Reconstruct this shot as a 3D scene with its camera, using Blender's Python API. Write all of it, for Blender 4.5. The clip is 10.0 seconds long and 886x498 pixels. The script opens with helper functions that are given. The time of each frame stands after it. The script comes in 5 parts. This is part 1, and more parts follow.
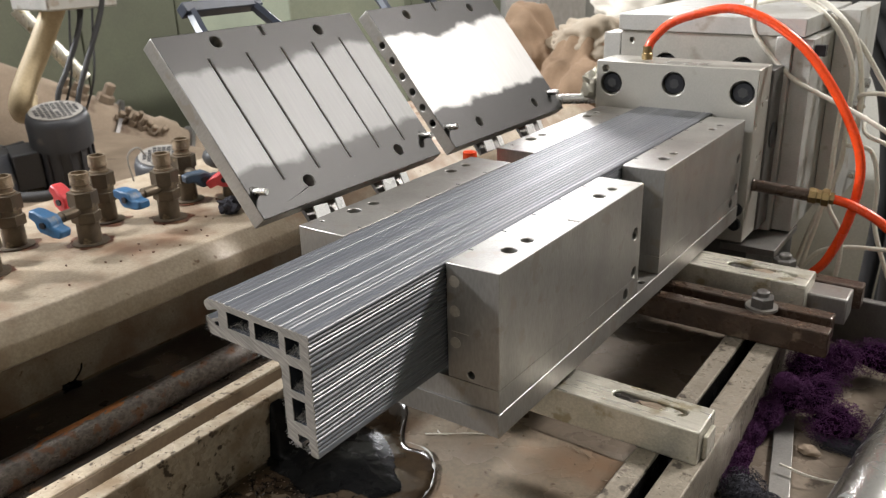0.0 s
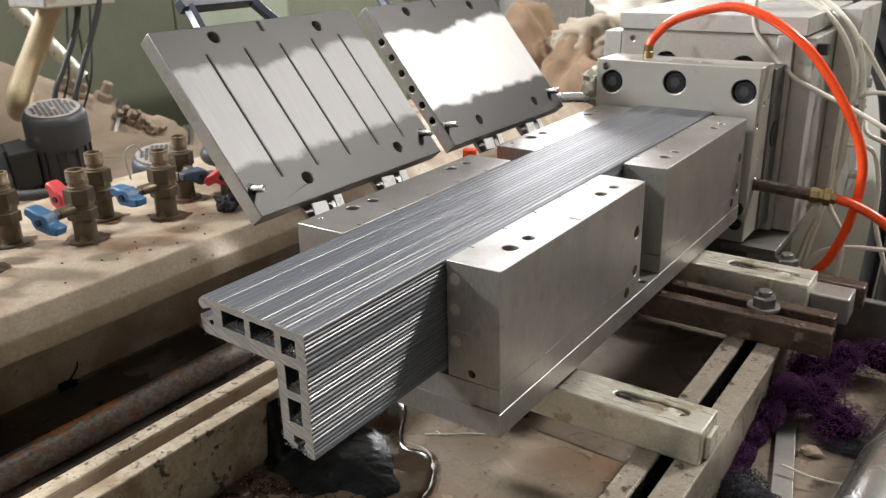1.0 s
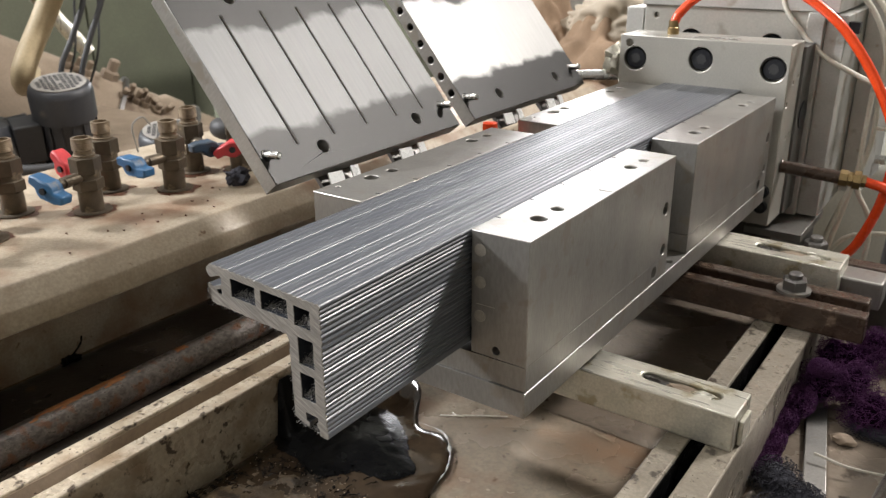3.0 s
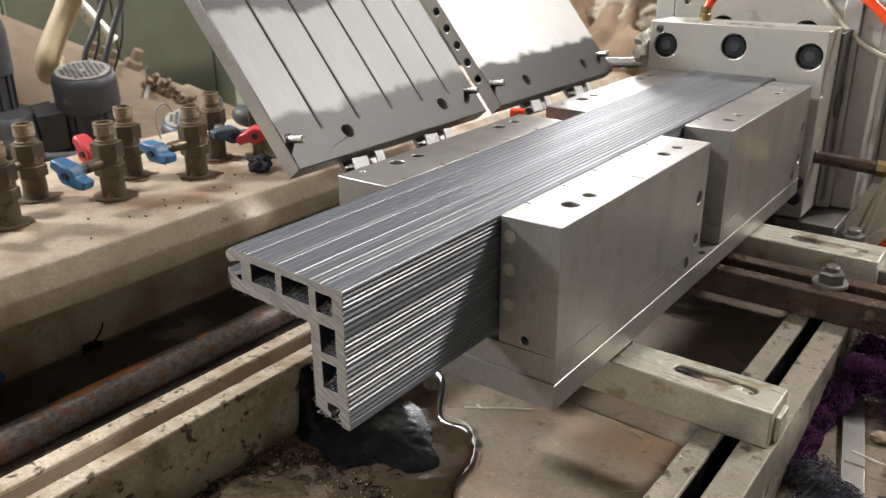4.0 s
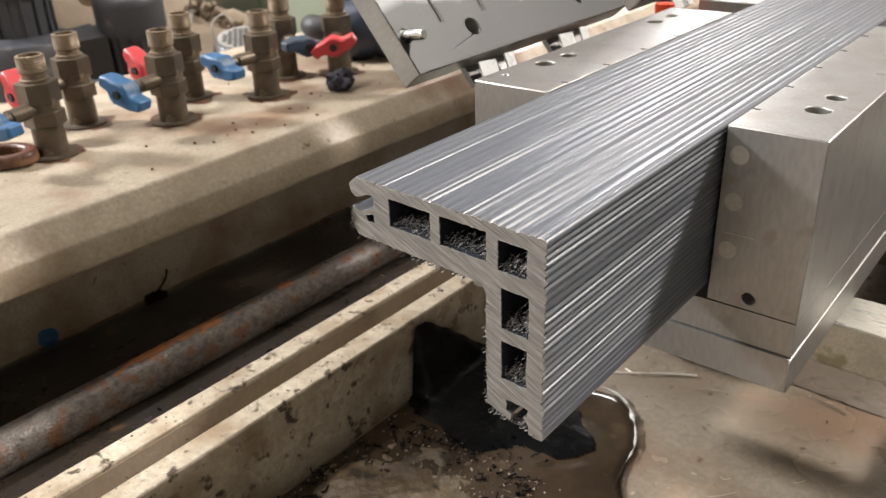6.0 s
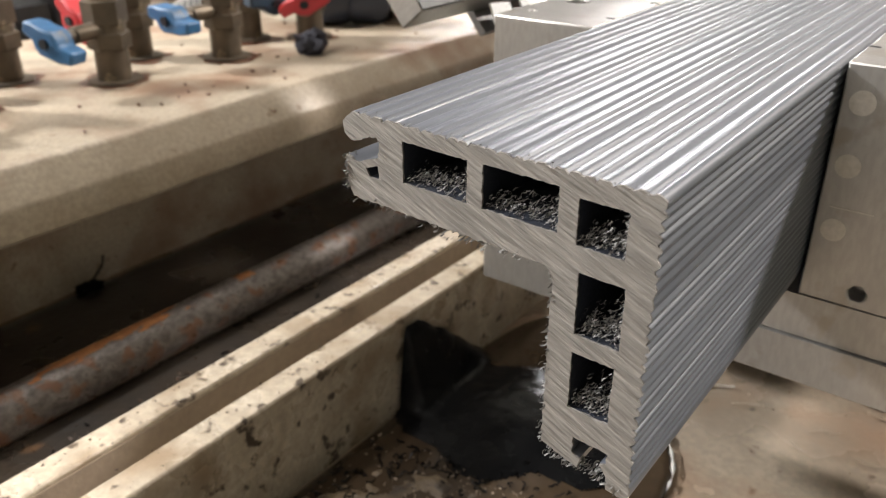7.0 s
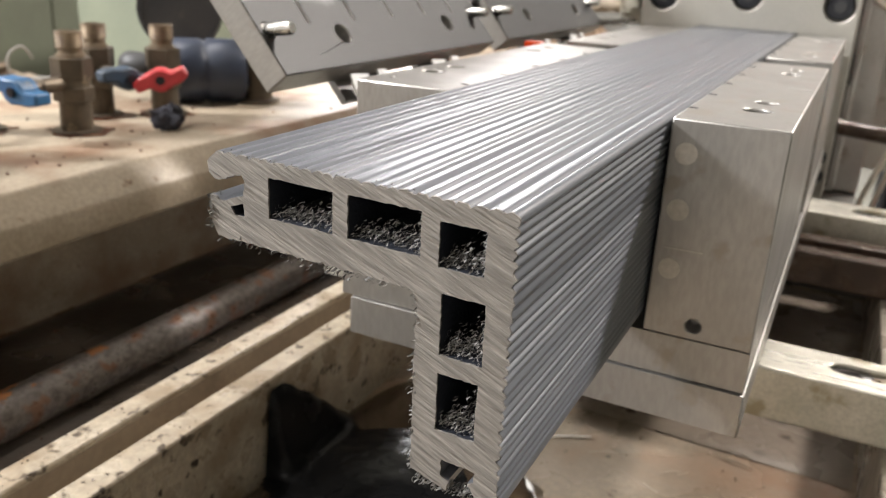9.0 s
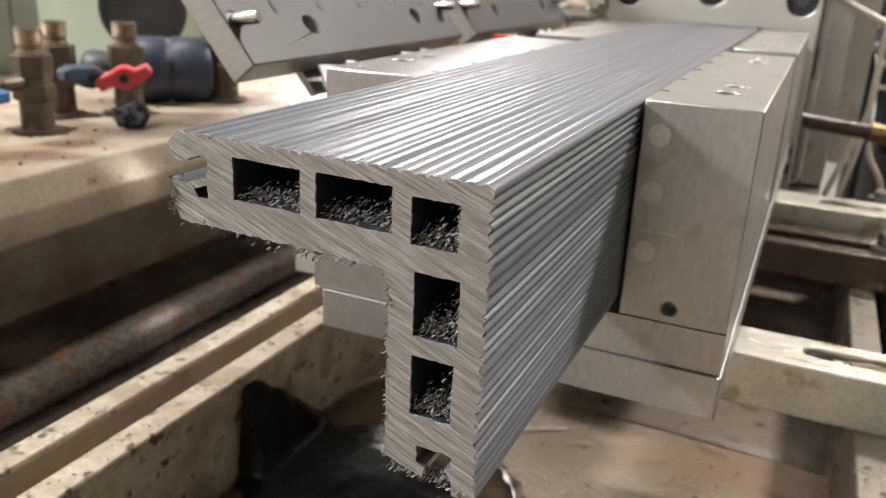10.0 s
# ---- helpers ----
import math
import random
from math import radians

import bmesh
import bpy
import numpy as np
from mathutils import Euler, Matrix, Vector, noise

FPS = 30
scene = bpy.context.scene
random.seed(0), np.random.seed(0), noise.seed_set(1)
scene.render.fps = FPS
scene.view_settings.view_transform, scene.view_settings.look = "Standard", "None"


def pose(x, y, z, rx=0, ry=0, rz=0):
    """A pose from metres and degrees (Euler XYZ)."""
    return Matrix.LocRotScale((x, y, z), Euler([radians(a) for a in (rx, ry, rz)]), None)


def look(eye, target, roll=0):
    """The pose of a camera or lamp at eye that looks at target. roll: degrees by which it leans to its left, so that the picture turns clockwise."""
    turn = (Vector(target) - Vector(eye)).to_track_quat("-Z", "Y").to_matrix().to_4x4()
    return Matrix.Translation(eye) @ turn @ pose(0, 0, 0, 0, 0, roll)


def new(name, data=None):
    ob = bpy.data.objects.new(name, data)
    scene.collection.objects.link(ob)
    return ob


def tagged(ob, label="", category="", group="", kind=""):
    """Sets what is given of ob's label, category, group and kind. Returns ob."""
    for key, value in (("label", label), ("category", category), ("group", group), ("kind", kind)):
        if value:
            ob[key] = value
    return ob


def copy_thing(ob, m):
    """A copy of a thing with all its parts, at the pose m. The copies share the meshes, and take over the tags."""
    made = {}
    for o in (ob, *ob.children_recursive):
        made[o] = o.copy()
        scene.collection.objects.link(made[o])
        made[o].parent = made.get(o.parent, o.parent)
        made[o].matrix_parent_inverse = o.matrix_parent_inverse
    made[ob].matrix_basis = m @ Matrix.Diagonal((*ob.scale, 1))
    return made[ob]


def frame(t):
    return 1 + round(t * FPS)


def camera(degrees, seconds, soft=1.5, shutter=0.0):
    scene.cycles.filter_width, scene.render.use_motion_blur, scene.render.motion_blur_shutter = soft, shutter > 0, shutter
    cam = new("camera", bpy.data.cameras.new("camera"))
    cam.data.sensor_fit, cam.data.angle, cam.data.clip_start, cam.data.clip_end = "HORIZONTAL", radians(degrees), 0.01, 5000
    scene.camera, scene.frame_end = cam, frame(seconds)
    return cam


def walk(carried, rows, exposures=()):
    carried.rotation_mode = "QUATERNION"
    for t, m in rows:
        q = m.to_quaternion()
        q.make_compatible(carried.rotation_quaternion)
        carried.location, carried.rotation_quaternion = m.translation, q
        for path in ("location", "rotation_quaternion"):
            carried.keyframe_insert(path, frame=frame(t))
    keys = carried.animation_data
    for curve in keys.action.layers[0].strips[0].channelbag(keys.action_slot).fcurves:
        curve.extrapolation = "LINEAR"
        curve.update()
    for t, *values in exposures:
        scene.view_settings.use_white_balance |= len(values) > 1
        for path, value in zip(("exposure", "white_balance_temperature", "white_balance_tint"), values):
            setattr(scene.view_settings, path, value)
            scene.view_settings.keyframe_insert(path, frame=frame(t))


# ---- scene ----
cam = camera(56.7, 10.0, soft=1.1)
PATH = [
    (0, (-0.002, 0.022, 1.392), (-1.085, 1.547, 0.682), -1.5),
    (0.5, (-0.005, 0.025, 1.389), (-1.087, 1.551, 0.681), -1.4),
    (1, (-0.007, 0.026, 1.387), (-1.086, 1.554, 0.679), -1.3),
    (1.5, (-0.008, 0.027, 1.387), (-1.084, 1.554, 0.671), -1.2),
    (2, (-0.01, 0.028, 1.384), (-1.085, 1.553, 0.662), -1.1),
    (2.5, (-0.024, 0.034, 1.372), (-1.098, 1.557, 0.644), -0.7),
    (4, (-0.046, 0.045, 1.351), (-1.163, 1.528, 0.608), -0.5),
    (4.5, (-0.066, 0.058, 1.347), (-1.211, 1.502, 0.571), -1.2),
    (5, (-0.101, 0.056, 1.36), (-1.262, 1.462, 0.537), -2.0),
    (5.5, (-0.141, 0.064, 1.326), (-1.304, 1.443, 0.462), -2.3),
    (5.7, (-0.159, 0.079, 1.313), (-1.321, 1.449, 0.434), -2.4),
    (7, (-0.266, 0.158, 1.239), (-1.335, 1.598, 0.353), 0.2),
    (7.5, (-0.267, 0.156, 1.235), (-1.29, 1.65, 0.385), 1.2),
    (8, (-0.262, 0.154, 1.231), (-1.23, 1.715, 0.441), 2.4),
    (8.5, (-0.267, 0.141, 1.225), (-1.175, 1.768, 0.498), 3.3),
    (9, (-0.26, 0.139, 1.227), (-1.081, 1.834, 0.555), 3.0),
    (9.5, (-0.258, 0.14, 1.226), (-1.039, 1.866, 0.586), 3.0),
    (10, (-0.262, 0.14, 1.218), (-1.019, 1.87, 0.561), 2.8),
]
walk(cam, [(t, look(eye, target, roll)) for t, eye, target, roll in PATH], [(0.0, 0.11, 6400, 11), (4.5, 0.16, 6450, 11), (7.0, 0.56, 6550, 12), (10.0, 0.52, 6550, 12)])

# ---- world and light ----
world = bpy.data.worlds.new("world")
scene.world = world
world.use_nodes = True
sky = world.node_tree.nodes.new("ShaderNodeTexSky")
sky.sky_type, sky.sun_disc, sky.sun_elevation, sky.sun_rotation = "NISHITA", False, radians(40), radians(30)
world.node_tree.links.new(sky.outputs[0], world.node_tree.nodes["Background"].inputs[0])
world.node_tree.nodes["Background"].inputs[1].default_value = 0.1
scene.view_settings.exposure = 0.0


def area(name, eye, target, size, size_y, watts, color):
    data = bpy.data.lights.new(name, "AREA")
    data.shape, data.size, data.size_y, data.energy, data.color = "RECTANGLE", size, size_y, watts, color
    ob = new(name, data)
    ob.matrix_world = look(eye, target)
    return ob


# daylight in the window of the far wall, the high-bay lamp, the side window, and added ceiling tubes for fill
area("window_light", (-3.0, 5.95, 2.65), (-0.4, 0.7, 1.1), 1.5, 0.9, 90, (0.97, 0.98, 1.0))
area("bay_lamp_light", (2.35, 4.6, 5.72), (-0.35, 0.5, 1.1), 0.8, 0.8, 600, (1.0, 0.96, 0.92))
area("side_window_light", (-4.9, -1.6, 4.15), (-0.35, 0.4, 1.1), 0.6, 0.6, 450, (0.96, 0.98, 1.0))
# Tubes out of view, added as fill where no lamp is known.
FILL_TUBES = [(-1.5, -0.9), (-1.5, 0.7), (-0.9, -2.6)]
for x_, y_ in FILL_TUBES:
    area("fill_tube_light", (x_, y_, 3.52), (x_, y_ + 0.001, 0.0), 0.25, 1.5, 24 if y_ > 0 else 16, (1.0, 0.96, 0.92))

# ---- materials ----


def mat(name, a, b=None, rough=0.5, rough2=None, metal=0.0, scale=30, fine=500, bump=0.15, stretch=(1, 1, 1),
        stain=None, stain_at=0.6, stain_scale=12, grain=0.25, stain_metal=None, spec=0.5, island=0.0, turn=(0, 0, 0), blotch=None):
    """A surface with a coarse and a fine grain, and stains with a shape of their own."""
    m = bpy.data.materials.new(name)
    m.use_nodes = True
    nt = m.node_tree
    n, link = nt.nodes, nt.links.new
    bsdf = n["Principled BSDF"]
    b = b or tuple(c * 0.7 for c in a)
    coord = n.new("ShaderNodeTexCoord")
    mapping = n.new("ShaderNodeMapping")
    mapping.inputs["Scale"].default_value = stretch
    turned = n.new("ShaderNodeMapping")
    turned.inputs["Rotation"].default_value = [radians(q) for q in turn]
    link(coord.outputs["Object"], turned.inputs["Vector"])
    link(turned.outputs["Vector"], mapping.inputs["Vector"])

    def noise_node(s, detail, stretched=True):
        k = n.new("ShaderNodeTexNoise")
        k.inputs["Scale"].default_value, k.inputs["Detail"].default_value = s, detail
        link((mapping if stretched else coord).outputs["Vector" if stretched else "Object"], k.inputs["Vector"])
        return k.outputs["Fac"]

    def ramp(value, lo, hi):
        k = n.new("ShaderNodeMapRange")
        k.inputs["From Min"].default_value, k.inputs["From Max"].default_value = lo, hi
        link(value, k.inputs["Value"])
        return k.outputs["Result"]

    def mix(fac, x, y):
        k = n.new("ShaderNodeMix")
        k.data_type = "RGBA"
        for socket, v in ((k.inputs["Factor"], fac), (k.inputs["A"], x), (k.inputs["B"], y)):
            if isinstance(v, tuple):
                socket.default_value = (*v, 1)
            elif isinstance(v, float):
                socket.default_value = v
            else:
                link(v, socket)
        return k.outputs["Result"]

    coarse, grainy = noise_node(scale, 5), noise_node(fine, 4)
    color = mix(ramp(coarse, 0.3, 0.7), a, b)
    k = n.new("ShaderNodeMath")
    k.operation = "MULTIPLY"
    link(ramp(grainy, 0.35, 0.65), k.inputs[0])
    k.inputs[1].default_value = grain
    color = mix(k.outputs[0], color, tuple(c * 0.45 for c in a))
    r = n.new("ShaderNodeMapRange")
    r.inputs["From Min"].default_value, r.inputs["From Max"].default_value = 0.3, 0.7
    r.inputs["To Min"].default_value, r.inputs["To Max"].default_value = rough, rough if rough2 is None else rough2
    link(coarse, r.inputs["Value"])
    bsdf.inputs["Metallic"].default_value = metal
    if stain:
        shape = ramp(noise_node(stain_scale, 8, False), stain_at, stain_at + 0.075)
        color = mix(shape, color, stain)
        if metal:
            k = n.new("ShaderNodeMapRange")
            k.inputs["To Min"].default_value, k.inputs["To Max"].default_value = metal, 0.1 if stain_metal is None else stain_metal
            link(shape, k.inputs["Value"])
            link(k.outputs["Result"], bsdf.inputs["Metallic"])
    if blotch:
        tone, at, size = blotch
        color = mix(ramp(noise_node(size, 10, False), at, at + 0.2), color, tone)
    if island:
        info = n.new("ShaderNodeNewGeometry")
        k = n.new("ShaderNodeMath")
        k.operation = "MULTIPLY"
        link(info.outputs["Random Per Island"], k.inputs[0])
        k.inputs[1].default_value = island
        color = mix(k.outputs[0], color, tuple(min(1, c * 2.5) for c in a))
    link(color, bsdf.inputs["Base Color"])
    link(r.outputs["Result"], bsdf.inputs["Roughness"])
    bsdf.inputs["Specular IOR Level"].default_value = spec
    bp = n.new("ShaderNodeBump")
    bp.inputs["Strength"].default_value, bp.inputs["Distance"].default_value = bump, 0.001
    link(grainy, bp.inputs["Height"])
    link(bp.outputs["Normal"], bsdf.inputs["Normal"])
    return m


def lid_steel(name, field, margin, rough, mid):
    """Ground steel: a wiped, satin field with a ragged outline inside an oily margin. Reflected light is put into both
    colours.
    """
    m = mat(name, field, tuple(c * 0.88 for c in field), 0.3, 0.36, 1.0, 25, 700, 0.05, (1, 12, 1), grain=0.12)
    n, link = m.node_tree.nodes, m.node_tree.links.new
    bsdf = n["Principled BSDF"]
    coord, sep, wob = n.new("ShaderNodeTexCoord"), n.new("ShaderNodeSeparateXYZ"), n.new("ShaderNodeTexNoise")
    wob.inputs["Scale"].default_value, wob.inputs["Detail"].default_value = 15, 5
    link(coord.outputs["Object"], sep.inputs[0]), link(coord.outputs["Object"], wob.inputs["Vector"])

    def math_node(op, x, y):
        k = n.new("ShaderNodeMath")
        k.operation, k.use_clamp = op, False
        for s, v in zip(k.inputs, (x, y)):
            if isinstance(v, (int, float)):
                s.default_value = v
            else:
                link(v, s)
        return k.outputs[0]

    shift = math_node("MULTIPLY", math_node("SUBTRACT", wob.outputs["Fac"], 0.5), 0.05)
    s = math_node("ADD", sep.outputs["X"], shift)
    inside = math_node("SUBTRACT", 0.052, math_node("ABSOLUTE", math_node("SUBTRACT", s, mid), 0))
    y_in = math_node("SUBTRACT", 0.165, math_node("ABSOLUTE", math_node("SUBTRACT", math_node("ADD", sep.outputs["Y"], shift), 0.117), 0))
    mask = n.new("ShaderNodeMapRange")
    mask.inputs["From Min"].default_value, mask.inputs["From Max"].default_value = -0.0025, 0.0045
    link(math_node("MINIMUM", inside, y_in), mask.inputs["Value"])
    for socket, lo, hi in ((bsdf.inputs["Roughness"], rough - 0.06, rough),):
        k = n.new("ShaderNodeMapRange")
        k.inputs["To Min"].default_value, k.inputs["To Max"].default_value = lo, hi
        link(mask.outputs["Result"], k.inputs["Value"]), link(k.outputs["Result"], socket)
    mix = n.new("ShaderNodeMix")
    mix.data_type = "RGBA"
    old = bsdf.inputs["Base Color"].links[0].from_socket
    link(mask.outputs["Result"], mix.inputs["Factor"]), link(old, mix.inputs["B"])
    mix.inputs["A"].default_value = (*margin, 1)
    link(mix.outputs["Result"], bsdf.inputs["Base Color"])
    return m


STEEL = mat("ground_steel", (0.38, 0.365, 0.342), (0.30, 0.287, 0.265), 0.36, 0.48, 0.82, 22, 420, 0.12, (1, 1, 0.35), stain=(0.28, 0.255, 0.22), stain_at=0.58, stain_scale=46, stain_metal=0.7, grain=0.24)
DIE_STEEL = mat("satin_die_steel", (0.55, 0.53, 0.48), (0.46, 0.44, 0.395), 0.42, 0.52, 0.85, 12, 500, 0.1, stain=(0.36, 0.33, 0.28), stain_at=0.64, stain_scale=26, stain_metal=0.7, grain=0.2)
DARK_STEEL = mat("dark_steel", (0.20, 0.19, 0.18), (0.13, 0.125, 0.12), 0.4, 0.55, 0.9, 25, 400, 0.15)
BLACK_BOLT = mat("black_oxide_bolt", (0.03, 0.032, 0.036), (0.02, 0.02, 0.024), 0.35, 0.5, 0.6, 60, 600, 0.1)
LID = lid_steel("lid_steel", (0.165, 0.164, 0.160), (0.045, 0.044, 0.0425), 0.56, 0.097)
# Lighter copy for the second lid, with the window's glare in its field colour.
LID_GLARE = lid_steel("glare_lid_steel", (0.30, 0.295, 0.285), (0.042, 0.041, 0.040), 0.44, 0.100)
FOIL = mat("bright_foil", (0.86, 0.86, 0.84), (0.74, 0.74, 0.72), 0.25, 0.35, 0.25, 60, 500, 0.1)
BRIGHT = mat("bright_pin_steel", (0.72, 0.71, 0.69), (0.6, 0.6, 0.58), 0.2, 0.3, 1.0, 60, 700, 0.05)
ALU = mat("scuffed_aluminium", (0.66, 0.64, 0.56), (0.48, 0.46, 0.38), 0.22, 0.45, 0.6, 26, 500, 0.35, (1, 9, 1), stain=(0.32, 0.28, 0.19), stain_at=0.59, stain_scale=38, stain_metal=0.5, grain=0.4)
HEATER = mat("heater_plate_aluminium", (0.58, 0.57, 0.54), (0.44, 0.43, 0.40), 0.35, 0.5, 0.55, 16, 400, 0.15, stain=(0.32, 0.28, 0.23), stain_at=0.58, stain_scale=30)
PLASTIC = mat("grey_composite_skin", (0.084, 0.090, 0.103), (0.064, 0.069, 0.081), 0.34, 0.42, 0.0, 40, 900, 0.03, (1, 0.02, 1), grain=0.14, spec=0.75)
CUT = mat("sawn_composite", (0.27, 0.248, 0.218), (0.15, 0.136, 0.118), 0.75, 0.85, 0.0, 620, 900, 1.2, (0.07, 1, 1.0), stain=(0.32, 0.2, 0.10), stain_at=0.70, stain_scale=45, grain=0.8, turn=(0, -22, 0))
SWARF = mat("composite_swarf", (0.16, 0.155, 0.147), (0.09, 0.087, 0.082), 0.7, 0.8, 0.0, 200, 800, 0.2, island=0.4)
TANK = mat("dirty_tank_sheet", (0.46, 0.385, 0.29), (0.36, 0.29, 0.205), 0.28, 0.58, 0.05, 26, 320, 0.4, stain=(0.16, 0.10, 0.06), stain_at=0.655, stain_scale=75, grain=0.4, blotch=((0.23, 0.14, 0.088), 0.48, 13))
TRAY = mat("wet_stained_tray", (0.37, 0.305, 0.23), (0.21, 0.16, 0.112), 0.12, 0.42, 0.2, 18, 260, 0.3, stain=(0.08, 0.055, 0.035), stain_at=0.645, stain_scale=80, grain=0.4, blotch=((0.27, 0.175, 0.11), 0.47, 15))
RAIL = mat("dirty_cream_rail", (0.56, 0.48, 0.37), (0.36, 0.29, 0.205), 0.18, 0.5, 0.15, 40, 260, 0.5, stain=(0.06, 0.042, 0.028), stain_at=0.59, stain_scale=110, grain=0.5, blotch=((0.24, 0.175, 0.11), 0.5, 24))
RUST_PIPE = mat("rusted_pipe_steel", (0.22, 0.19, 0.165), (0.035, 0.027, 0.021), 0.22, 0.5, 0.3, 210, 520, 0.8, (1, 0.7, 1), stain=(0.12, 0.058, 0.030), stain_at=0.54, stain_scale=70, grain=0.6)
RUST_BAR = mat("brown_steel_bar", (0.10, 0.064, 0.045), (0.045, 0.03, 0.021), 0.16, 0.42, 0.3, 45, 260, 0.9, stain=(0.16, 0.115, 0.08), stain_at=0.62, stain_scale=60, grain=0.5)
WET_RAIL = mat("wet_worn_rail", (0.40, 0.355, 0.29), (0.24, 0.205, 0.155), 0.16, 0.5, 0.3, 26, 300, 0.5, stain=(0.05, 0.038, 0.027), stain_at=0.6, stain_scale=80, grain=0.55)
NIPPLE = mat("rubbed_brass", (0.27, 0.205, 0.135), (0.17, 0.13, 0.09), 0.4, 0.6, 0.7, 50, 400, 0.2, stain=(0.12, 0.08, 0.05), stain_at=0.6, stain_scale=60)
PLUG = mat("pale_plug_steel", (0.52, 0.49, 0.44), (0.42, 0.38, 0.32), 0.4, 0.5, 0.5, 60, 500, 0.1)
WET_RUST = mat("wet_brown_rust", (0.13, 0.045, 0.022), (0.06, 0.025, 0.015), 0.2, 0.5, 0.1, 60, 400, 0.6, stain=(0.20, 0.10, 0.05), stain_at=0.6, stain_scale=60)
BRASS = mat("tarnished_brass", (0.15, 0.118, 0.082), (0.085, 0.068, 0.05), 0.42, 0.6, 0.75, 40, 400, 0.2, stain=(0.26, 0.20, 0.12), stain_at=0.6, stain_scale=50)
GOLD_BRASS = mat("yellow_brass", (0.40, 0.29, 0.14), (0.28, 0.20, 0.10), 0.3, 0.45, 1.0, 50, 400, 0.1)
DIRTY_BLUE = mat("grimy_blue_plastic", (0.015, 0.04, 0.075), (0.03, 0.04, 0.05), 0.5, 0.65, 0.0, 60, 500, 0.1)
BLUE = mat("blue_plastic", (0.022, 0.105, 0.23), (0.018, 0.075, 0.16), 0.4, 0.55, 0.0, 60, 500, 0.1, stain=(0.12, 0.13, 0.13), stain_at=0.62, stain_scale=60)
RED = mat("red_plastic", (0.55, 0.035, 0.04), (0.42, 0.03, 0.035), 0.35, 0.5, 0.0, 60, 500, 0.1, stain=(0.45, 0.12, 0.1), stain_at=0.64, stain_scale=60)
NAVY = mat("navy_painted_steel", (0.03, 0.04, 0.065), (0.025, 0.032, 0.05), 0.35, 0.5, 0.0, 40, 400, 0.1, stain=(0.2, 0.2, 0.2), stain_at=0.7)
MOTOR = mat("dusty_motor_paint", (0.026, 0.028, 0.034), (0.04, 0.04, 0.043), 0.35, 0.6, 0.0, 25, 300, 0.1, stain=(0.10, 0.09, 0.075), stain_at=0.62, stain_scale=15)
GRILLE = mat("dusty_fan_cover", (0.28, 0.265, 0.24), (0.21, 0.195, 0.175), 0.6, 0.7, 0.0, 50, 400, 0.2)
DUST = mat("dust_caked_steel", (0.30, 0.235, 0.17), (0.23, 0.175, 0.125), 0.8, 0.9, 0.0, 14, 200, 0.5, stain=(0.14, 0.10, 0.07), stain_at=0.62)
GREEN = mat("olive_green_paint", (0.135, 0.145, 0.10), (0.11, 0.115, 0.08), 0.45, 0.6, 0.0, 5, 150, 0.1, stain=(0.085, 0.08, 0.06), stain_at=0.64, stain_scale=4)
PALE_GREEN = mat("pale_green_paint", (0.25, 0.27, 0.195), (0.20, 0.22, 0.16), 0.5, 0.6, 0.0, 5, 150, 0.1)
CREAM = mat("yellowed_rubber_hose", (0.55, 0.44, 0.27), (0.45, 0.35, 0.21), 0.5, 0.65, 0.0, 15, 200, 0.1)
WHITE_PIPE = mat("milky_plastic_tube", (0.72, 0.69, 0.60), (0.62, 0.58, 0.48), 0.35, 0.45, 0.0, 30, 300, 0.05)
ORANGE = mat("orange_plastic_hose", (0.85, 0.075, 0.012), (0.75, 0.06, 0.01), 0.22, 0.3, 0.0, 30, 300, 0.03)
BLACK = mat("black_rubber", (0.02, 0.02, 0.022), (0.03, 0.029, 0.028), 0.5, 0.65, 0.0, 40, 300, 0.1)
SACK = mat("brown_burlap", (0.30, 0.20, 0.125), (0.22, 0.145, 0.09), 0.85, 0.95, 0.0, 12, 600, 0.8, grain=0.5)
BEIGE_BAG = mat("beige_cloth", (0.42, 0.36, 0.28), (0.33, 0.27, 0.2), 0.85, 0.95, 0.0, 15, 500, 0.6)
WHITE_BAG = mat("white_woven_plastic", (0.72, 0.68, 0.6), (0.6, 0.55, 0.47), 0.5, 0.65, 0.0, 15, 500, 0.3)
# Core of the purple yarn; shade between the strands is in its colour.
PURPLE_SHADE = mat("shaded_purple_yarn", (0.009, 0.002, 0.009), (0.005, 0.002, 0.006), 0.95, 1.0, 0.0, 60, 500, 0.8, spec=0.0)
PURPLE = mat("purple_yarn", (0.060, 0.022, 0.060), (0.022, 0.008, 0.026), 0.9, 0.95, 0.0, 60, 500, 0.2, island=0.4, spec=0.05)
CHARCOAL_YARN = mat("black_yarn", (0.022, 0.022, 0.03), (0.012, 0.012, 0.016), 0.8, 0.9, 0.0, 40, 500, 0.2, island=0.4)
# Composite wall colour with the shade inside the chambers put into it.
HOLLOW_SHADE = mat("shaded_hollow_wall", (0.014, 0.018, 0.028), (0.008, 0.010, 0.017), 0.6, 0.7, 0.0, 80, 500, 0.3)
WATER = mat("brown_water_film", (0.03, 0.02, 0.013), (0.055, 0.037, 0.022), 0.05, 0.14, 0.0, 14, 90, 0.15, stain=(0.07, 0.048, 0.028), stain_at=0.63, stain_scale=30)
# Pale colour that stands in for the glint along the puddle's edge.
EDGE_GLINT = mat("painted_edge_glint", (0.58, 0.56, 0.52), (0.24, 0.22, 0.19), 0.04, 0.12, 0.0, 160, 600, 0.2)
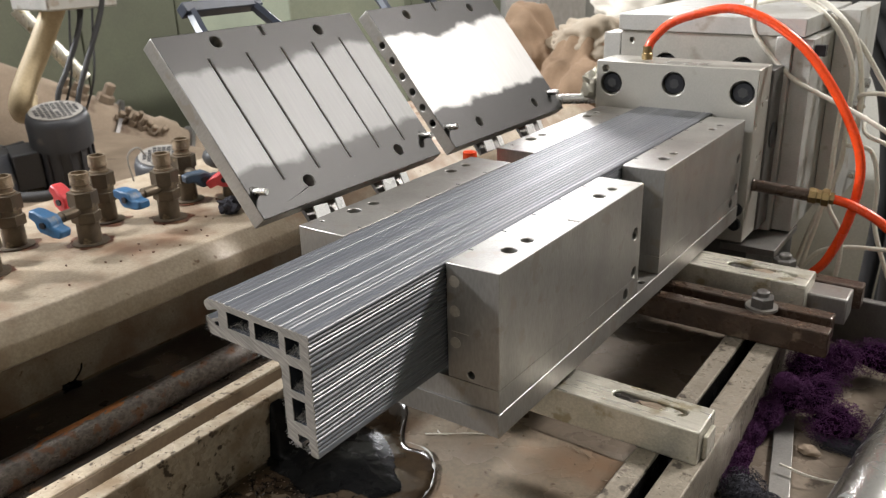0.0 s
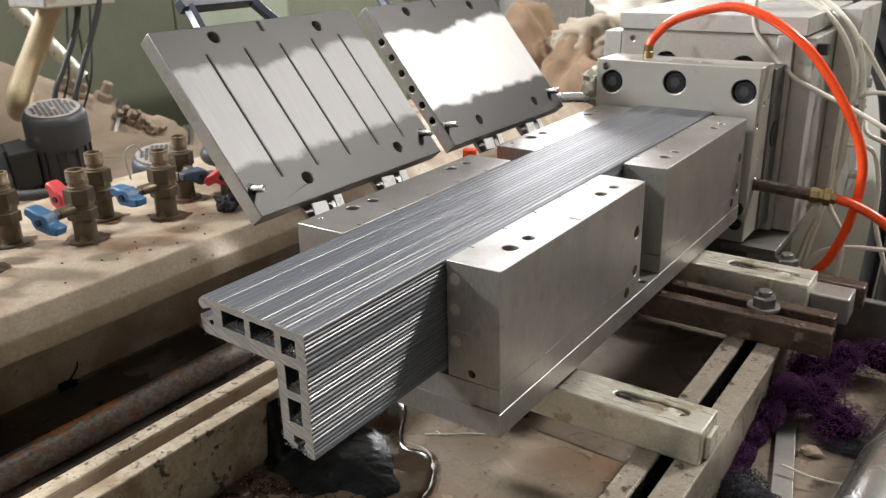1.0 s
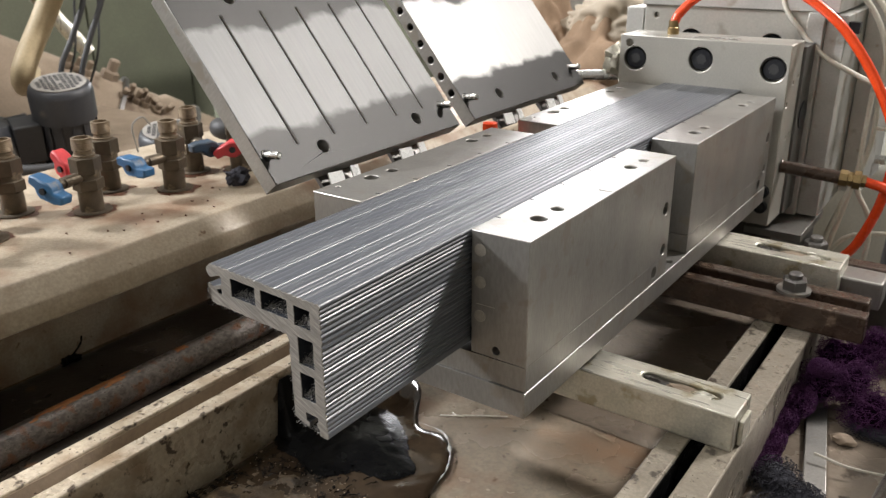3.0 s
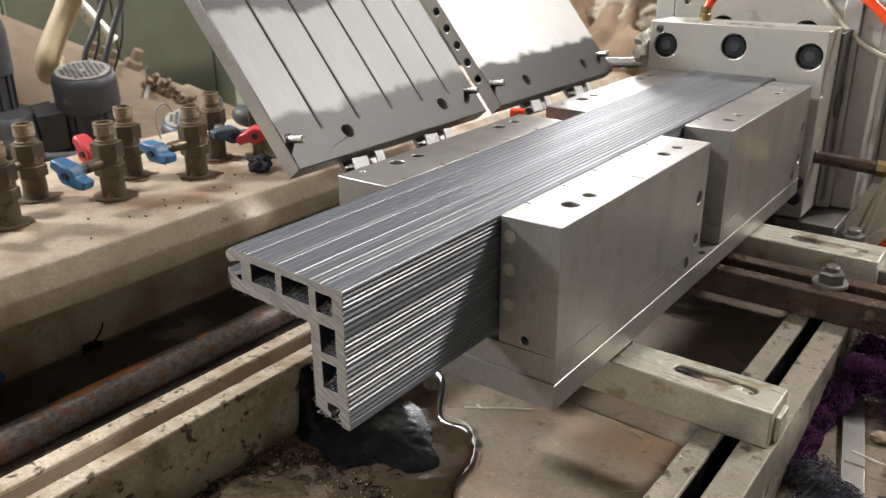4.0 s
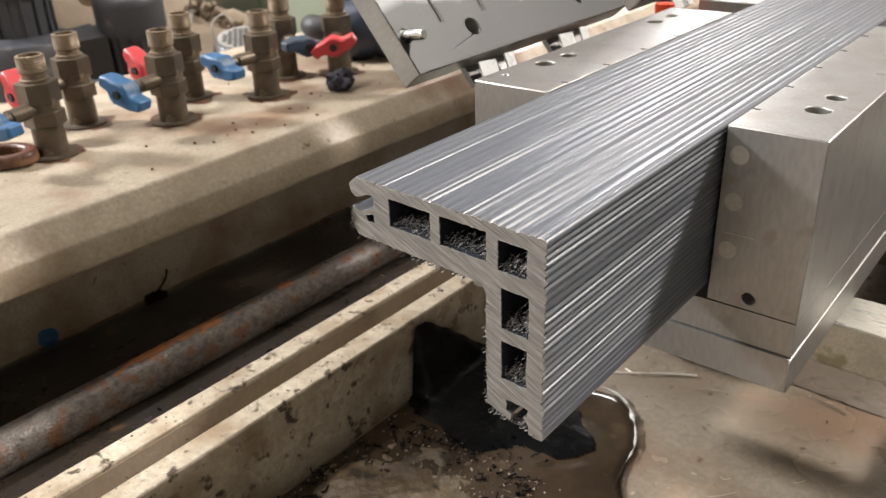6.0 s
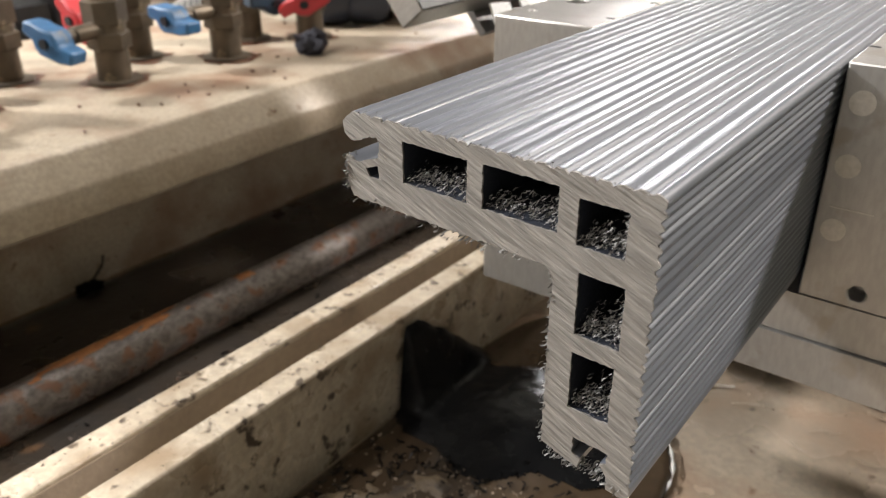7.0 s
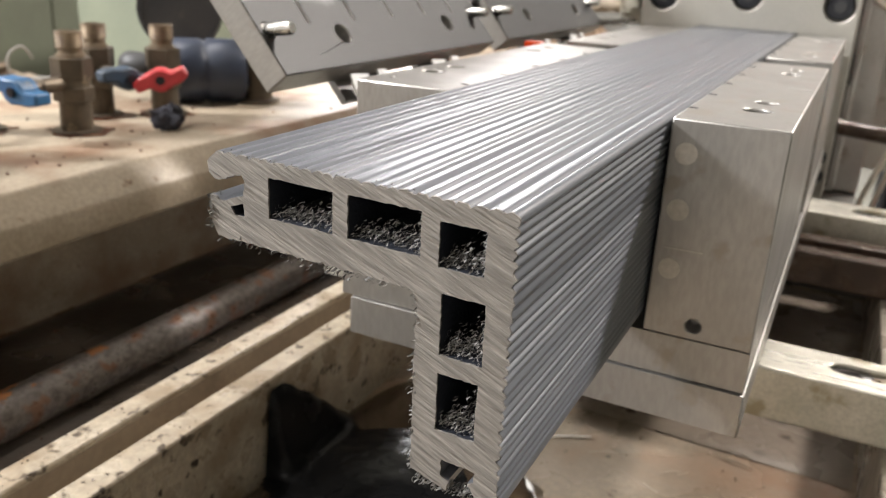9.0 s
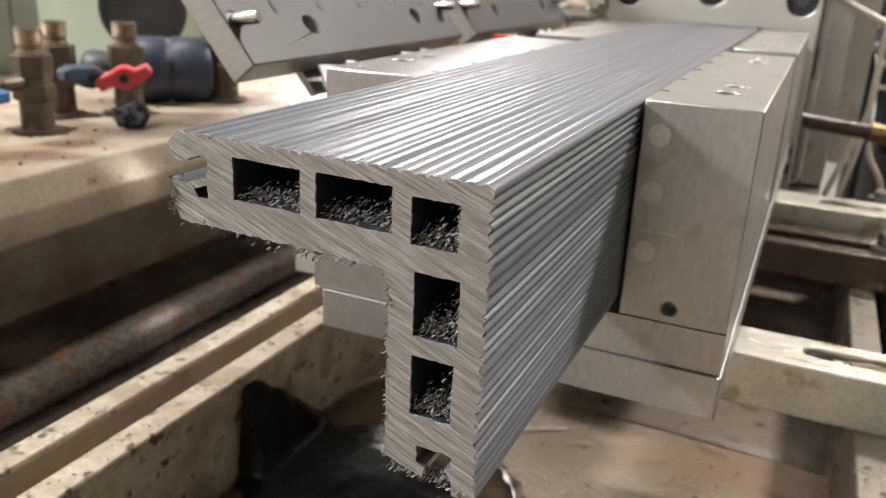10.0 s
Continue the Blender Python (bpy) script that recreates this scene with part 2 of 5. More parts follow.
# Serves the wet film by the yarn and the shade under the clamp bars.
BROWN_FILM = mat("brown_water_and_shade", (0.25, 0.205, 0.16), (0.14, 0.108, 0.08), 0.15, 0.42, 0.1, 16, 200, 0.4, stain=(0.06, 0.045, 0.032), stain_at=0.62, stain_scale=40)
SILT = mat("pale_brown_silt", (0.17, 0.122, 0.07), (0.065, 0.045, 0.026), 0.3, 0.7, 0.0, 35, 300, 1.0, stain=(0.035, 0.024, 0.015), stain_at=0.53, stain_scale=45, grain=0.6)
RUST_STAIN = mat("orange_rust_stain", (0.36, 0.145, 0.04), (0.22, 0.085, 0.03), 0.75, 0.9, 0.0, 90, 500, 0.7, grain=0.5)
OIL = mat("dark_oily_film", (0.040, 0.031, 0.023), (0.016, 0.013, 0.010), 0.18, 0.45, 0.0, 20, 200, 0.4, stain=(0.10, 0.055, 0.028), stain_at=0.64, stain_scale=30)
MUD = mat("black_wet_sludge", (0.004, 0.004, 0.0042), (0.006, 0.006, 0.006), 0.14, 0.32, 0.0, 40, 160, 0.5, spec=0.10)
CONCRETE = mat("oily_concrete", (0.19, 0.18, 0.16), (0.13, 0.123, 0.11), 0.7, 0.85, 0.0, 3, 120, 0.3, stain=(0.08, 0.075, 0.065), stain_at=0.62, stain_scale=2)
PLASTER = mat("grey_plaster", (0.40, 0.39, 0.36), (0.33, 0.32, 0.295), 0.8, 0.9, 0.0, 2, 90, 0.2)
CREAM_PAINT = mat("cream_wall_paint", (0.62, 0.60, 0.53), (0.54, 0.52, 0.45), 0.5, 0.65, 0.0, 6, 150, 0.15, stain=(0.40, 0.36, 0.29), stain_at=0.63, stain_scale=7)
YELLOW = mat("yellow_plastic", (0.55, 0.36, 0.05), (0.45, 0.28, 0.04), 0.45, 0.6, 0.0, 20, 200, 0.1)
GLOW = bpy.data.materials.new("window_daylight")
GLOW.use_nodes = True
GLOW.node_tree.nodes["Principled BSDF"].inputs["Emission Color"].default_value = (1, 0.98, 0.94, 1)
GLOW.node_tree.nodes["Principled BSDF"].inputs["Emission Strength"].default_value = 6.0
GLASS = bpy.data.materials.new("gauge_glass")
GLASS.use_nodes = True
GLASS.node_tree.nodes["Principled BSDF"].inputs["Base Color"].default_value = (0.62, 0.64, 0.6, 1)
GLASS.node_tree.nodes["Principled BSDF"].inputs["Roughness"].default_value = 0.12

# ---- mesh tools ----


def part(name, bm, material, parent=None, label="", smooth=35, bevel=0.0):
    mesh = bpy.data.meshes.new(name)
    bmesh.ops.recalc_face_normals(bm, faces=bm.faces)
    bm.to_mesh(mesh)
    bm.free()
    mesh.materials.append(material)
    if smooth:
        mesh.shade_smooth()
        mesh.set_sharp_from_angle(angle=radians(smooth))
    ob = new(name, mesh)
    if bevel:
        mod = ob.modifiers.new("bevel", "BEVEL")
        mod.width, mod.segments, mod.limit_method, mod.angle_limit = bevel, 2, "ANGLE", radians(50)
    ob.parent = parent
    return tagged(ob, label)


def thing(name, label, category, m=None, group="", kind=""):
    ob = new(name)
    ob.empty_display_size = 0.05
    if m is not None:
        ob.matrix_basis = m
    return tagged(ob, label, category, group, kind)


def box(bm, x0, x1, y0, y1, z0, z1, m=None):
    vs = [bm.verts.new((x, y, z)) for x in (x0, x1) for y in (y0, y1) for z in (z0, z1)]
    for f in ((0, 1, 3, 2), (4, 6, 7, 5), (0, 4, 5, 1), (2, 3, 7, 6), (0, 2, 6, 4), (1, 5, 7, 3)):
        bm.faces.new([vs[i] for i in f])
    if m is not None:
        bmesh.ops.transform(bm, matrix=m, verts=vs)
    return vs


def boxes(*dims):
    bm = bmesh.new()
    for d in dims:
        box(bm, *d)
    return bm


def ring_frame(a, b):
    w = (Vector(b) - Vector(a)).normalized()
    u = w.orthogonal().normalized()
    return u, w.cross(u)


def lathe(bm, a, b, rings, seg=24, cap=True):
    """Rings of (share of the way from a to b, radius); seg 6 gives a hexagon."""
    a, b = Vector(a), Vector(b)
    u, v = ring_frame(a, b)
    rows = []
    for s, r in rings:
        c = a.lerp(b, s)
        rows.append([bm.verts.new(c + r * (math.cos(i * math.tau / seg) * u + math.sin(i * math.tau / seg) * v)) for i in range(seg)])
    for p, q in zip(rows, rows[1:]):
        for i in range(seg):
            bm.faces.new((p[i], p[(i + 1) % seg], q[(i + 1) % seg], q[i]))
    if cap:
        bm.faces.new(rows[0][::-1]), bm.faces.new(rows[-1])
    return rows


def rod(a, b, r, seg=24):
    bm = bmesh.new()
    lathe(bm, a, b, [(0, r), (1, r)], seg)
    return bm


def spline(points, steps=8):
    p = [Vector(q) for q in points]
    p = [2 * p[0] - p[1], *p, 2 * p[-1] - p[-2]]
    out = []
    for i in range(1, len(p) - 2):
        for k in range(steps):
            t = k / steps
            out.append(0.5 * (2 * p[i] + (p[i + 1] - p[i - 1]) * t + (2 * p[i - 1] - 5 * p[i] + 4 * p[i + 1] - p[i + 2]) * t * t
                              + (3 * p[i] - p[i - 1] - 3 * p[i + 1] + p[i + 2]) * t ** 3))
    return out + [p[-2]]


def tube(bm, points, r, seg=12, steps=8, smooth_path=True):
    pts = spline(points, steps) if smooth_path else [Vector(p) for p in points]
    u = (pts[1] - pts[0]).orthogonal().normalized()
    rows = []
    for i, c in enumerate(pts):
        w = (pts[min(i + 1, len(pts) - 1)] - pts[max(i - 1, 0)]).normalized()
        u = (u - w * u.dot(w)).normalized()
        v = w.cross(u)
        rows.append([bm.verts.new(c + r * (math.cos(k * math.tau / seg) * u + math.sin(k * math.tau / seg) * v)) for k in range(seg)])
    for p, q in zip(rows, rows[1:]):
        for k in range(seg):
            bm.faces.new((p[k], p[(k + 1) % seg], q[(k + 1) % seg], q[k]))
    bm.faces.new(rows[0][::-1]), bm.faces.new(rows[-1])
    return bm


def circle(cx, cy, r, seg=20):
    return [(cx + r * math.cos(i * math.tau / seg), cy + r * math.sin(i * math.tau / seg)) for i in range(seg)]


def holed_face(bm, outline, holes, place):
    """A flat face with blind holes: outline and holes in 2D, holes as (points, depth); place maps (u, v, depth) to 3D."""
    edges = []

    def loop(points, d):
        vs = [bm.verts.new(place(u, v, d)) for u, v in points]
        return vs, [bm.edges.new((vs[i], vs[(i + 1) % len(vs)])) for i in range(len(vs))]

    edges += loop(outline, 0)[1]
    for points, depth in holes:
        top, es = loop(points, 0)
        edges += es
        low = [bm.verts.new(place(u, v, depth)) for u, v in points]
        for i in range(len(top)):
            j = (i + 1) % len(top)
            bm.faces.new((top[i], top[j], low[j], low[i]))
        bm.faces.new(low)
    bmesh.ops.triangle_fill(bm, edges=edges, use_beauty=True)


def drilled(x0, x1, y0, y1, z0, z1, top=(), front=(), right=(), left=()):
    """A block with blind holes in its faces; front is -y, right +x, left -x."""
    bm = bmesh.new()
    sq = lambda a, b, c, d: [(a, c), (b, c), (b, d), (a, d)]
    holed_face(bm, sq(x0, x1, y0, y1), top, lambda u, v, d: (u, v, z1 - d))
    holed_face(bm, sq(x0, x1, z0, z1), front, lambda u, v, d: (u, y0 + d, v))
    holed_face(bm, sq(y0, y1, z0, z1), right, lambda u, v, d: (x1 - d, u, v))
    holed_face(bm, sq(y0, y1, z0, z1), left, lambda u, v, d: (x0 + d, u, v))
    holed_face(bm, sq(x0, x1, z0, z1), (), lambda u, v, d: (u, y1, v))
    holed_face(bm, sq(x0, x1, y0, y1), (), lambda u, v, d: (u, v, z0))
    bmesh.ops.remove_doubles(bm, verts=bm.verts, dist=1e-6)
    return bm


def lump(bm, c, size, seed, amount=0.25, freq=2.0, sub=4, flat=None):
    ico = bmesh.ops.create_icosphere(bm, subdivisions=sub, radius=1.0)["verts"]
    for v in ico:
        n1 = noise.noise(v.co * freq + Vector((seed, 0, 0)))
        n2 = noise.noise(v.co * freq * 3.1 + Vector((0, seed, 0)))
        p = v.co * (1 + amount * n1 + amount * 0.4 * n2)
        v.co = Vector((c[0] + p.x * size[0], c[1] + p.y * size[1], c[2] + p.z * size[2]))
        if flat is not None and v.co.z < flat:
            v.co.z = flat
    return bm


def ragged(cx, cy, rx, ry, turn, seed, n=70, amount=0.22):
    pts = []
    for i in range(n):
        a = math.tau * i / n
        r = 1 + amount * noise.noise(Vector((math.cos(a) * 1.6, math.sin(a) * 1.6, seed))) + amount * 0.4 * noise.noise(Vector((math.cos(a) * 5, math.sin(a) * 5, seed)))
        x, y = rx * r * math.cos(a), ry * r * math.sin(a)
        pts.append((cx + x * math.cos(turn) - y * math.sin(turn), cy + x * math.sin(turn) + y * math.cos(turn)))
    return pts


# ---- setting: the hall ----
X0, X1, Y0, Y1, TOP = -5.0, 4.5, -4.0, 6.0, 6.0
tagged(part("floor", boxes((X0, X1, Y0, Y1, -0.1, 0.0)), CONCRETE), "dark worn oily concrete factory floor", "floor", kind="structure")
tagged(part("ceiling", boxes((X0, X1, Y0, Y1, TOP, TOP + 0.15)), PLASTER), "grey factory ceiling high over the machines", "ceiling", kind="structure")


def wall(name, dims, opening=None, skin=None, label="grey plastered factory wall"):
    """A wall of blocks round one window opening."""
    x0, x1, y0, y1, z0, z1 = dims
    if not opening:
        bm = boxes(dims)
    elif y1 - y0 < x1 - x0:
        a, b, c, d = opening
        bm = boxes((x0, a, y0, y1, z0, z1), (b, x1, y0, y1, z0, z1), (a, b, y0, y1, z0, c), (a, b, y0, y1, d, z1))
    else:
        a, b, c, d = opening
        bm = boxes((x0, x1, y0, a, z0, z1), (x0, x1, b, y1, z0, z1), (x0, x1, a, b, z0, c), (x0, x1, a, b, d, z1))
    return tagged(part(name, bm, skin or PLASTER), label, "wall", kind="structure")


wall("wall_north", (X0, X1, Y1, Y1 + 0.2, 0, TOP), (-3.8, -2.2, 2.15, 3.15))
wall("wall_south", (X0, X1, Y0 - 0.2, Y0, 0, TOP))
wall("wall_west", (X0 - 0.2, X0, Y0, Y1, 0, TOP), (-2.2, -1.0, 3.6, 4.7))
# Unseen wall given dark paint to keep bounce light off the profile's side.
wall("wall_east", (X1, X1 + 0.2, Y0, Y1, 0, TOP), None, GREEN, "olive painted factory wall, unseen, kept dark to cut bounce light")
for n_, dims_ in (("window_1", (-3.8, -2.2, Y1 + 0.12, Y1 + 0.14, 2.15, 3.15)), ("window_2", (X0 - 0.14, X0 - 0.12, -2.2, -1.0, 3.6, 4.7))):
    tagged(part(n_, boxes(dims_), GLOW), "bright frosted factory window pane", "window", kind="structure")

# Unseen fixtures that go with the added fill tubes.
for x_, y_ in FILL_TUBES:
    t_ = thing("added_fill_lamp", "long white ceiling tube lamp on thin rods, added out of view for fill", "ceiling lamp", group="ceiling lamps")
    part("housing", boxes((x_ - 0.14, x_ + 0.14, y_ - 0.8, y_ + 0.8, 3.54, 3.6)), HEATER, t_)
    for d_ in (-0.6, 0.6):
        part("hanger", rod((x_, y_ + d_, 3.6), (x_, y_ + d_, TOP), 0.006, 8), DARK_STEEL, t_)
t_ = thing("high_bay_lamp", "round grey high-bay lamp under the ceiling", "ceiling lamp")
bm_ = bmesh.new()
lathe(bm_, (2.35, 4.6, 6.0), (2.35, 4.6, 5.76), [(0, 0.1), (0.4, 0.12), (1, 0.5), (1, 0.48), (0.5, 0.12)], 32)
part("reflector", bm_, HEATER, t_)

# ---- the machine table: tray, rails, pipe ----
ZT = 0.925  # tray floor


def machine_table():
    t = thing("machine_table", "wet rust-stained steel machine table with a shallow tray", "machine table")
    bm = bmesh.new()
    nx, ny = 60, 80
    grid = []
    for i in range(nx + 1):
        for j in range(ny + 1):
            x, y = -0.86 + 0.92 * i / nx, -0.45 + 1.46 * j / ny
            z = ZT + 0.0022 * noise.noise(Vector((x * 7, y * 7, 0))) + 0.0008 * noise.noise(Vector((x * 40, y * 40, 3)))
            grid.append(bm.verts.new((x, y, z)))
    for i in range(nx):
        for j in range(ny):
            a = i * (ny + 1) + j
            bm.faces.new((grid[a], grid[a + ny + 1], grid[a + ny + 2], grid[a + 1]))
    part("tray_floor", bm, TRAY, t, "wet brown-stained steel sheet", smooth=60)
    part("table_body", boxes((-0.86, 0.06, -0.45, 1.01, 0.0, ZT - 0.006)), TANK, t)
    part("back_rim", boxes((-0.86, 0.06, 1.01, 1.022, 0.7, 0.985)), DARK_STEEL, t, "dark wet steel rim", bevel=0.002)
    part("side_rim", boxes((0.06, 0.072, -0.45, 1.022, 0.7, 0.985)), DARK_STEEL, t, bevel=0.002)
    return t


machine_table()


def rail(name, label, strips, y0, y1, top, skin, slot):
    t = thing(name, label, "machine rail", group="slotted guide rails")
    (a, b), (c, d) = strips
    part("strip", boxes((a, b, y0, y1, ZT - 0.002, top)), skin, t, bevel=0.0015)
    part("strip", boxes((c, d, y0, y1, ZT - 0.002, top)), skin, t, bevel=0.0015)
    # slot: grime colour that also carries the shade inside the slot
    part("slot_grime_shade", boxes((b, b + 0.0007, y0, y1 - 0.012, top - 0.035, top - 0.003)), slot, t, "brown grime on the slot's side, with its shade put in")
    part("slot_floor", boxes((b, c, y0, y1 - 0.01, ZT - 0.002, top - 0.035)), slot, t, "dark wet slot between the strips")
    return t


rail("guide_rail", "dirty cream steel guide rail with a long slot", ((-0.583, -0.567), (-0.548, -0.531)), -0.4, 0.66, 0.990, RAIL, DUST)
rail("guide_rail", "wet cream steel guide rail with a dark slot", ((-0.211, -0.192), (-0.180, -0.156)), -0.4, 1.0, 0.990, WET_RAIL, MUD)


def rusty_pipe():
    t = thing("steel_pipe", "mottled grey steel pipe with orange rust streaks, in the tray", "pipe")
    c, r = Vector((-0.697, 0, 0.941)), 0.0155
    part("tube", rod((c.x, -0.4, c.z), (c.x, 0.98, c.z), r, 48), RUST_PIPE, t)
    for y0, y1, a0, a1, seed in ((0.330, 0.443, 68, 128, 2.0), (0.487, 0.503, 70, 112, 5.0)):
        bm = bmesh.new()
        n, k = 60, 14
        grid = [[bm.verts.new((c.x + (r + 0.0004) * math.cos(radians(a0 + (a1 - a0) * j / k)), y0 + (y1 - y0) * i / n, c.z + (r + 0.0004) * math.sin(radians(a0 + (a1 - a0) * j / k)))) for j in range(k + 1)] for i in range(n + 1)]
        for i in range(n):
            for j in range(k):
                u, v = abs(2 * (i + 0.5) / n - 1), abs(2 * (j + 0.5) / k - 1)
                if max(u, v) + 0.55 * noise.noise(Vector((i * 0.16, j * 0.3, seed))) < 0.8:
                    bm.faces.new((grid[i][j], grid[i + 1][j], grid[i + 1][j + 1], grid[i][j + 1]))
        for v in [v for v in bm.verts if not v.link_faces]:
            bm.verts.remove(v)
        part("rust_streak", bm, RUST_STAIN, t, "orange rust streak")
    return t


rusty_pipe()
tagged(part("steel_pipe", rod((-0.075, 0.1, 1.015), (0.012, 1.0, 1.015), 0.030, 40), BRIGHT), "scuffed silver pipe lying beside the tray", "pipe")


def slotted_bar(name, x0, x1, y0, y1, z0, z1, slot, label):
    t = thing(name, label, "support bar", group="support bars under the calibrators")
    cx0, cx1, cy, r = slot
    arc = [(cx1 + r * math.cos(a), cy + r * math.sin(a)) for a in np.linspace(-1.57, 1.57, 9)] + [(cx0 + r * math.cos(a), cy + r * math.sin(a)) for a in np.linspace(1.57, 4.71, 9)]
    part("bar", drilled(x0, x1, y0, y1, z0, z1, top=[(arc, 0.006)]), ALU, t, bevel=0.0015)
    for k, (fx, rx) in enumerate(((0.12, 0.011), (0.5, 0.015), (0.85, 0.010))):
        bm = bmesh.new()
        lump(bm, (cx0 + (cx1 - cx0) * fx, cy, z1 - 0.0048), (rx, r * 0.95, 0.0036), x0 + k, 0.5, 2.2, 3)
        part("slot_dirt", bm, (OIL, DUST, ALU)[k], t, "grey grease and grit caked in the slot")
    return t


b_ = slotted_bar("support_bar", -0.490, -0.160, 0.587, 0.629, 0.9905, 1.021, (-0.236, -0.184, 0.610, 0.0065), "scuffed aluminium support bar with a milled slot across the rails")
part("end_tab", boxes((-0.160, -0.156, 0.598, 0.62, 0.991, 1.012)), ALU, b_, bevel=0.001)
slotted_bar("support_bar", -0.585, -0.152, 0.905, 0.955, 0.9905, 1.032, (-0.235, -0.175, 0.93, 0.008), "wet aluminium support bar with a milled slot")


tagged(part("steel_block", boxes((-0.60, -0.476, 0.632, 0.672, 0.9905, 1.052)), ALU, bevel=0.0015), "pale scuffed block standing on the cream rail", "steel block")


def clamp_bars():
    for y0, y1, x1 in ((0.828, 0.846, -0.112), (0.866, 0.884, -0.116)):
        tagged(part("clamp_bar", boxes((-0.56, x1, y0, y1, 0.9905, 1.018)), RUST_BAR, bevel=0.0015), "wet brown steel clamp bar lying across the rails", "clamp bar", group="clamp bars")
    b = thing("hex_bolt", "large steel hexagon bolt with washer on the clamp bars", "bolt", pose(-0.184, 0.856, 1.018))
    part("washer", rod((0, 0, 0), (0, 0, 0.003), 0.0165), STEEL, b)
    bm = bmesh.new()
    lathe(bm, (0, 0, 0.003), (0, 0, 0.0145), [(0, 0.0125), (0.85, 0.0125), (1, 0.0108)], 6)
    part("nut", bm, DARK_STEEL, b)
    bm = bmesh.new()
    lathe(bm, (0, 0, 0.014), (0, 0, 0.02), [(0, 0.0068), (0.8, 0.0068), (1, 0.0055)], 20)
    part("stud", bm, DARK_STEEL, b)
    b = copy_thing(b, pose(-0.19, 0.972, 1.02, 0, 0, 20))
    tagged(b, "steel hexagon bolt behind the support bar", "bolt")
    tagged(part("square_bar", boxes((-0.3, -0.112, 0.922, 0.96, 0.988, 1.018)), STEEL, bevel=0.002), "wet square steel bar end", "steel bar")
    tagged(part("square_bar", boxes((-0.35, -0.105, 0.972, 0.994, 0.988, 1.015)), RUST_BAR, bevel=0.002), "brown square steel bar end", "steel bar")
    tagged(part("round_rod", rod((-0.375, 0.987, 0.931), (-0.32, 0.981, 0.931), 0.0042), BLACK), "short dark steel rod lying in the tray", "rod")


clamp_bars()

# ---- the calibrators ----
tagged(part("mounting_plate", drilled(-0.476, -0.277, 0.476, 1.075, 1.036, 1.056, top=[(circle(-0.285, 0.77, 0.004, 14), 0.012)]), STEEL, bevel=0.0008), "long ground steel mounting plate under the calibrators", "mounting plate")
pillar = part("plate_pillar", boxes((-0.47, -0.31, 0.59, 0.626, 1.021, 1.036), (-0.47, -0.31, 0.908, 0.952, 1.032, 1.036)), STEEL)
tagged(pillar, "low steel packing under the mounting plate", "packing block")


def hole_pair(x, y, r):
    return [(circle(x, y, r, 18), 0.02), (circle(x + 0.001, y + 0.026, r * 0.8, 18), 0.02)]


def calibrator(y0, y1, top, label, detail):
    t = thing("calibrator", label, "calibrator block", group="steel calibrators")
    length = y1 - y0
    # bottom slab, then the two side blocks on it
    part("bottom_block", drilled(-0.482, -0.278, y0, y1, 1.0565, 1.0752, front=[(circle(-0.303, 1.0655, 0.0001, 4), 0.0001)],
                                 right=[(circle(y1 - 0.03, 1.066, 0.006), 0.02)]), STEEL, t, bevel=0.0006)
    front = []
    if detail:
        front = [(circle(-0.303, 1.082, 0.0032, 14), 0.01), (circle(-0.3165, 1.131, 0.0012, 10), 0.004)]
    slit = [(-0.291, y0 + 0.13), (-0.2805, y0 + 0.13), (-0.2805, y0 + 0.132), (-0.291, y0 + 0.132)]
    part("right_block", drilled(-0.324, -0.278, y0, y1, 1.0755, top, front=front,
                                top=hole_pair(-0.2965, y0 + 0.045, 0.0062) + hole_pair(-0.2965, y0 + 0.205, 0.0055) + [(slit, 0.003)],
                                right=[(circle(y1 - 0.014, top - 0.047, 0.0062), 0.03), (circle(y1 - 0.012, 1.083, 0.0055), 0.03)]), STEEL, t, bevel=0.0008)
    part("left_block", drilled(-0.480, -0.4295, y0 + 0.008, y1 + 0.01, 1.0755, top - 0.002,
                               top=hole_pair(-0.466, y0 + 0.063, 0.0065) + hole_pair(-0.466, y0 + 0.215, 0.006) + [(circle(-0.471, y0 + 0.027, 0.002, 10), 0.006)]), STEEL, t, bevel=0.0008)
    if detail:
        for z in (1.160, 1.136, 1.110):
            bm = bmesh.new()
            lathe(bm, (-0.3165, y0 - 0.0003, z - 0.004), (-0.3165, y0 + 0.002, z - 0.004), [(0, 0.0046), (1, 0.0046)], 20)
            part("plug", bm, PLUG, t, "round steel plug set flush")
        part("scratch_mark", boxes((-0.3195, -0.304, y0 - 0.0003, y0 + 0.001, 1.1150, 1.1154)), PLUG, t, "bright scratch across the steel")
    for k in range(5):
        y = y0 + 0.03 + k * length / 5.4
        part("groove_mark", boxes((-0.3235, -0.3195, y, y + 0.0012, top - 0.001, top + 0.0003)), BLACK_BOLT, t)
        part("groove_mark", boxes((-0.4340, -0.4300, y, y + 0.0012, top - 0.003, top - 0.0017)), BLACK_BOLT, t)
    return t


CALIBRATOR_1 = calibrator(0.478, 0.742, 1.170, "ground steel calibrator with bolt holes and an open slotted lid", True)
CALIBRATOR_2 = calibrator(0.798, 1.074, 1.1685, "ground steel calibrator against the die with an open bright lid", False)


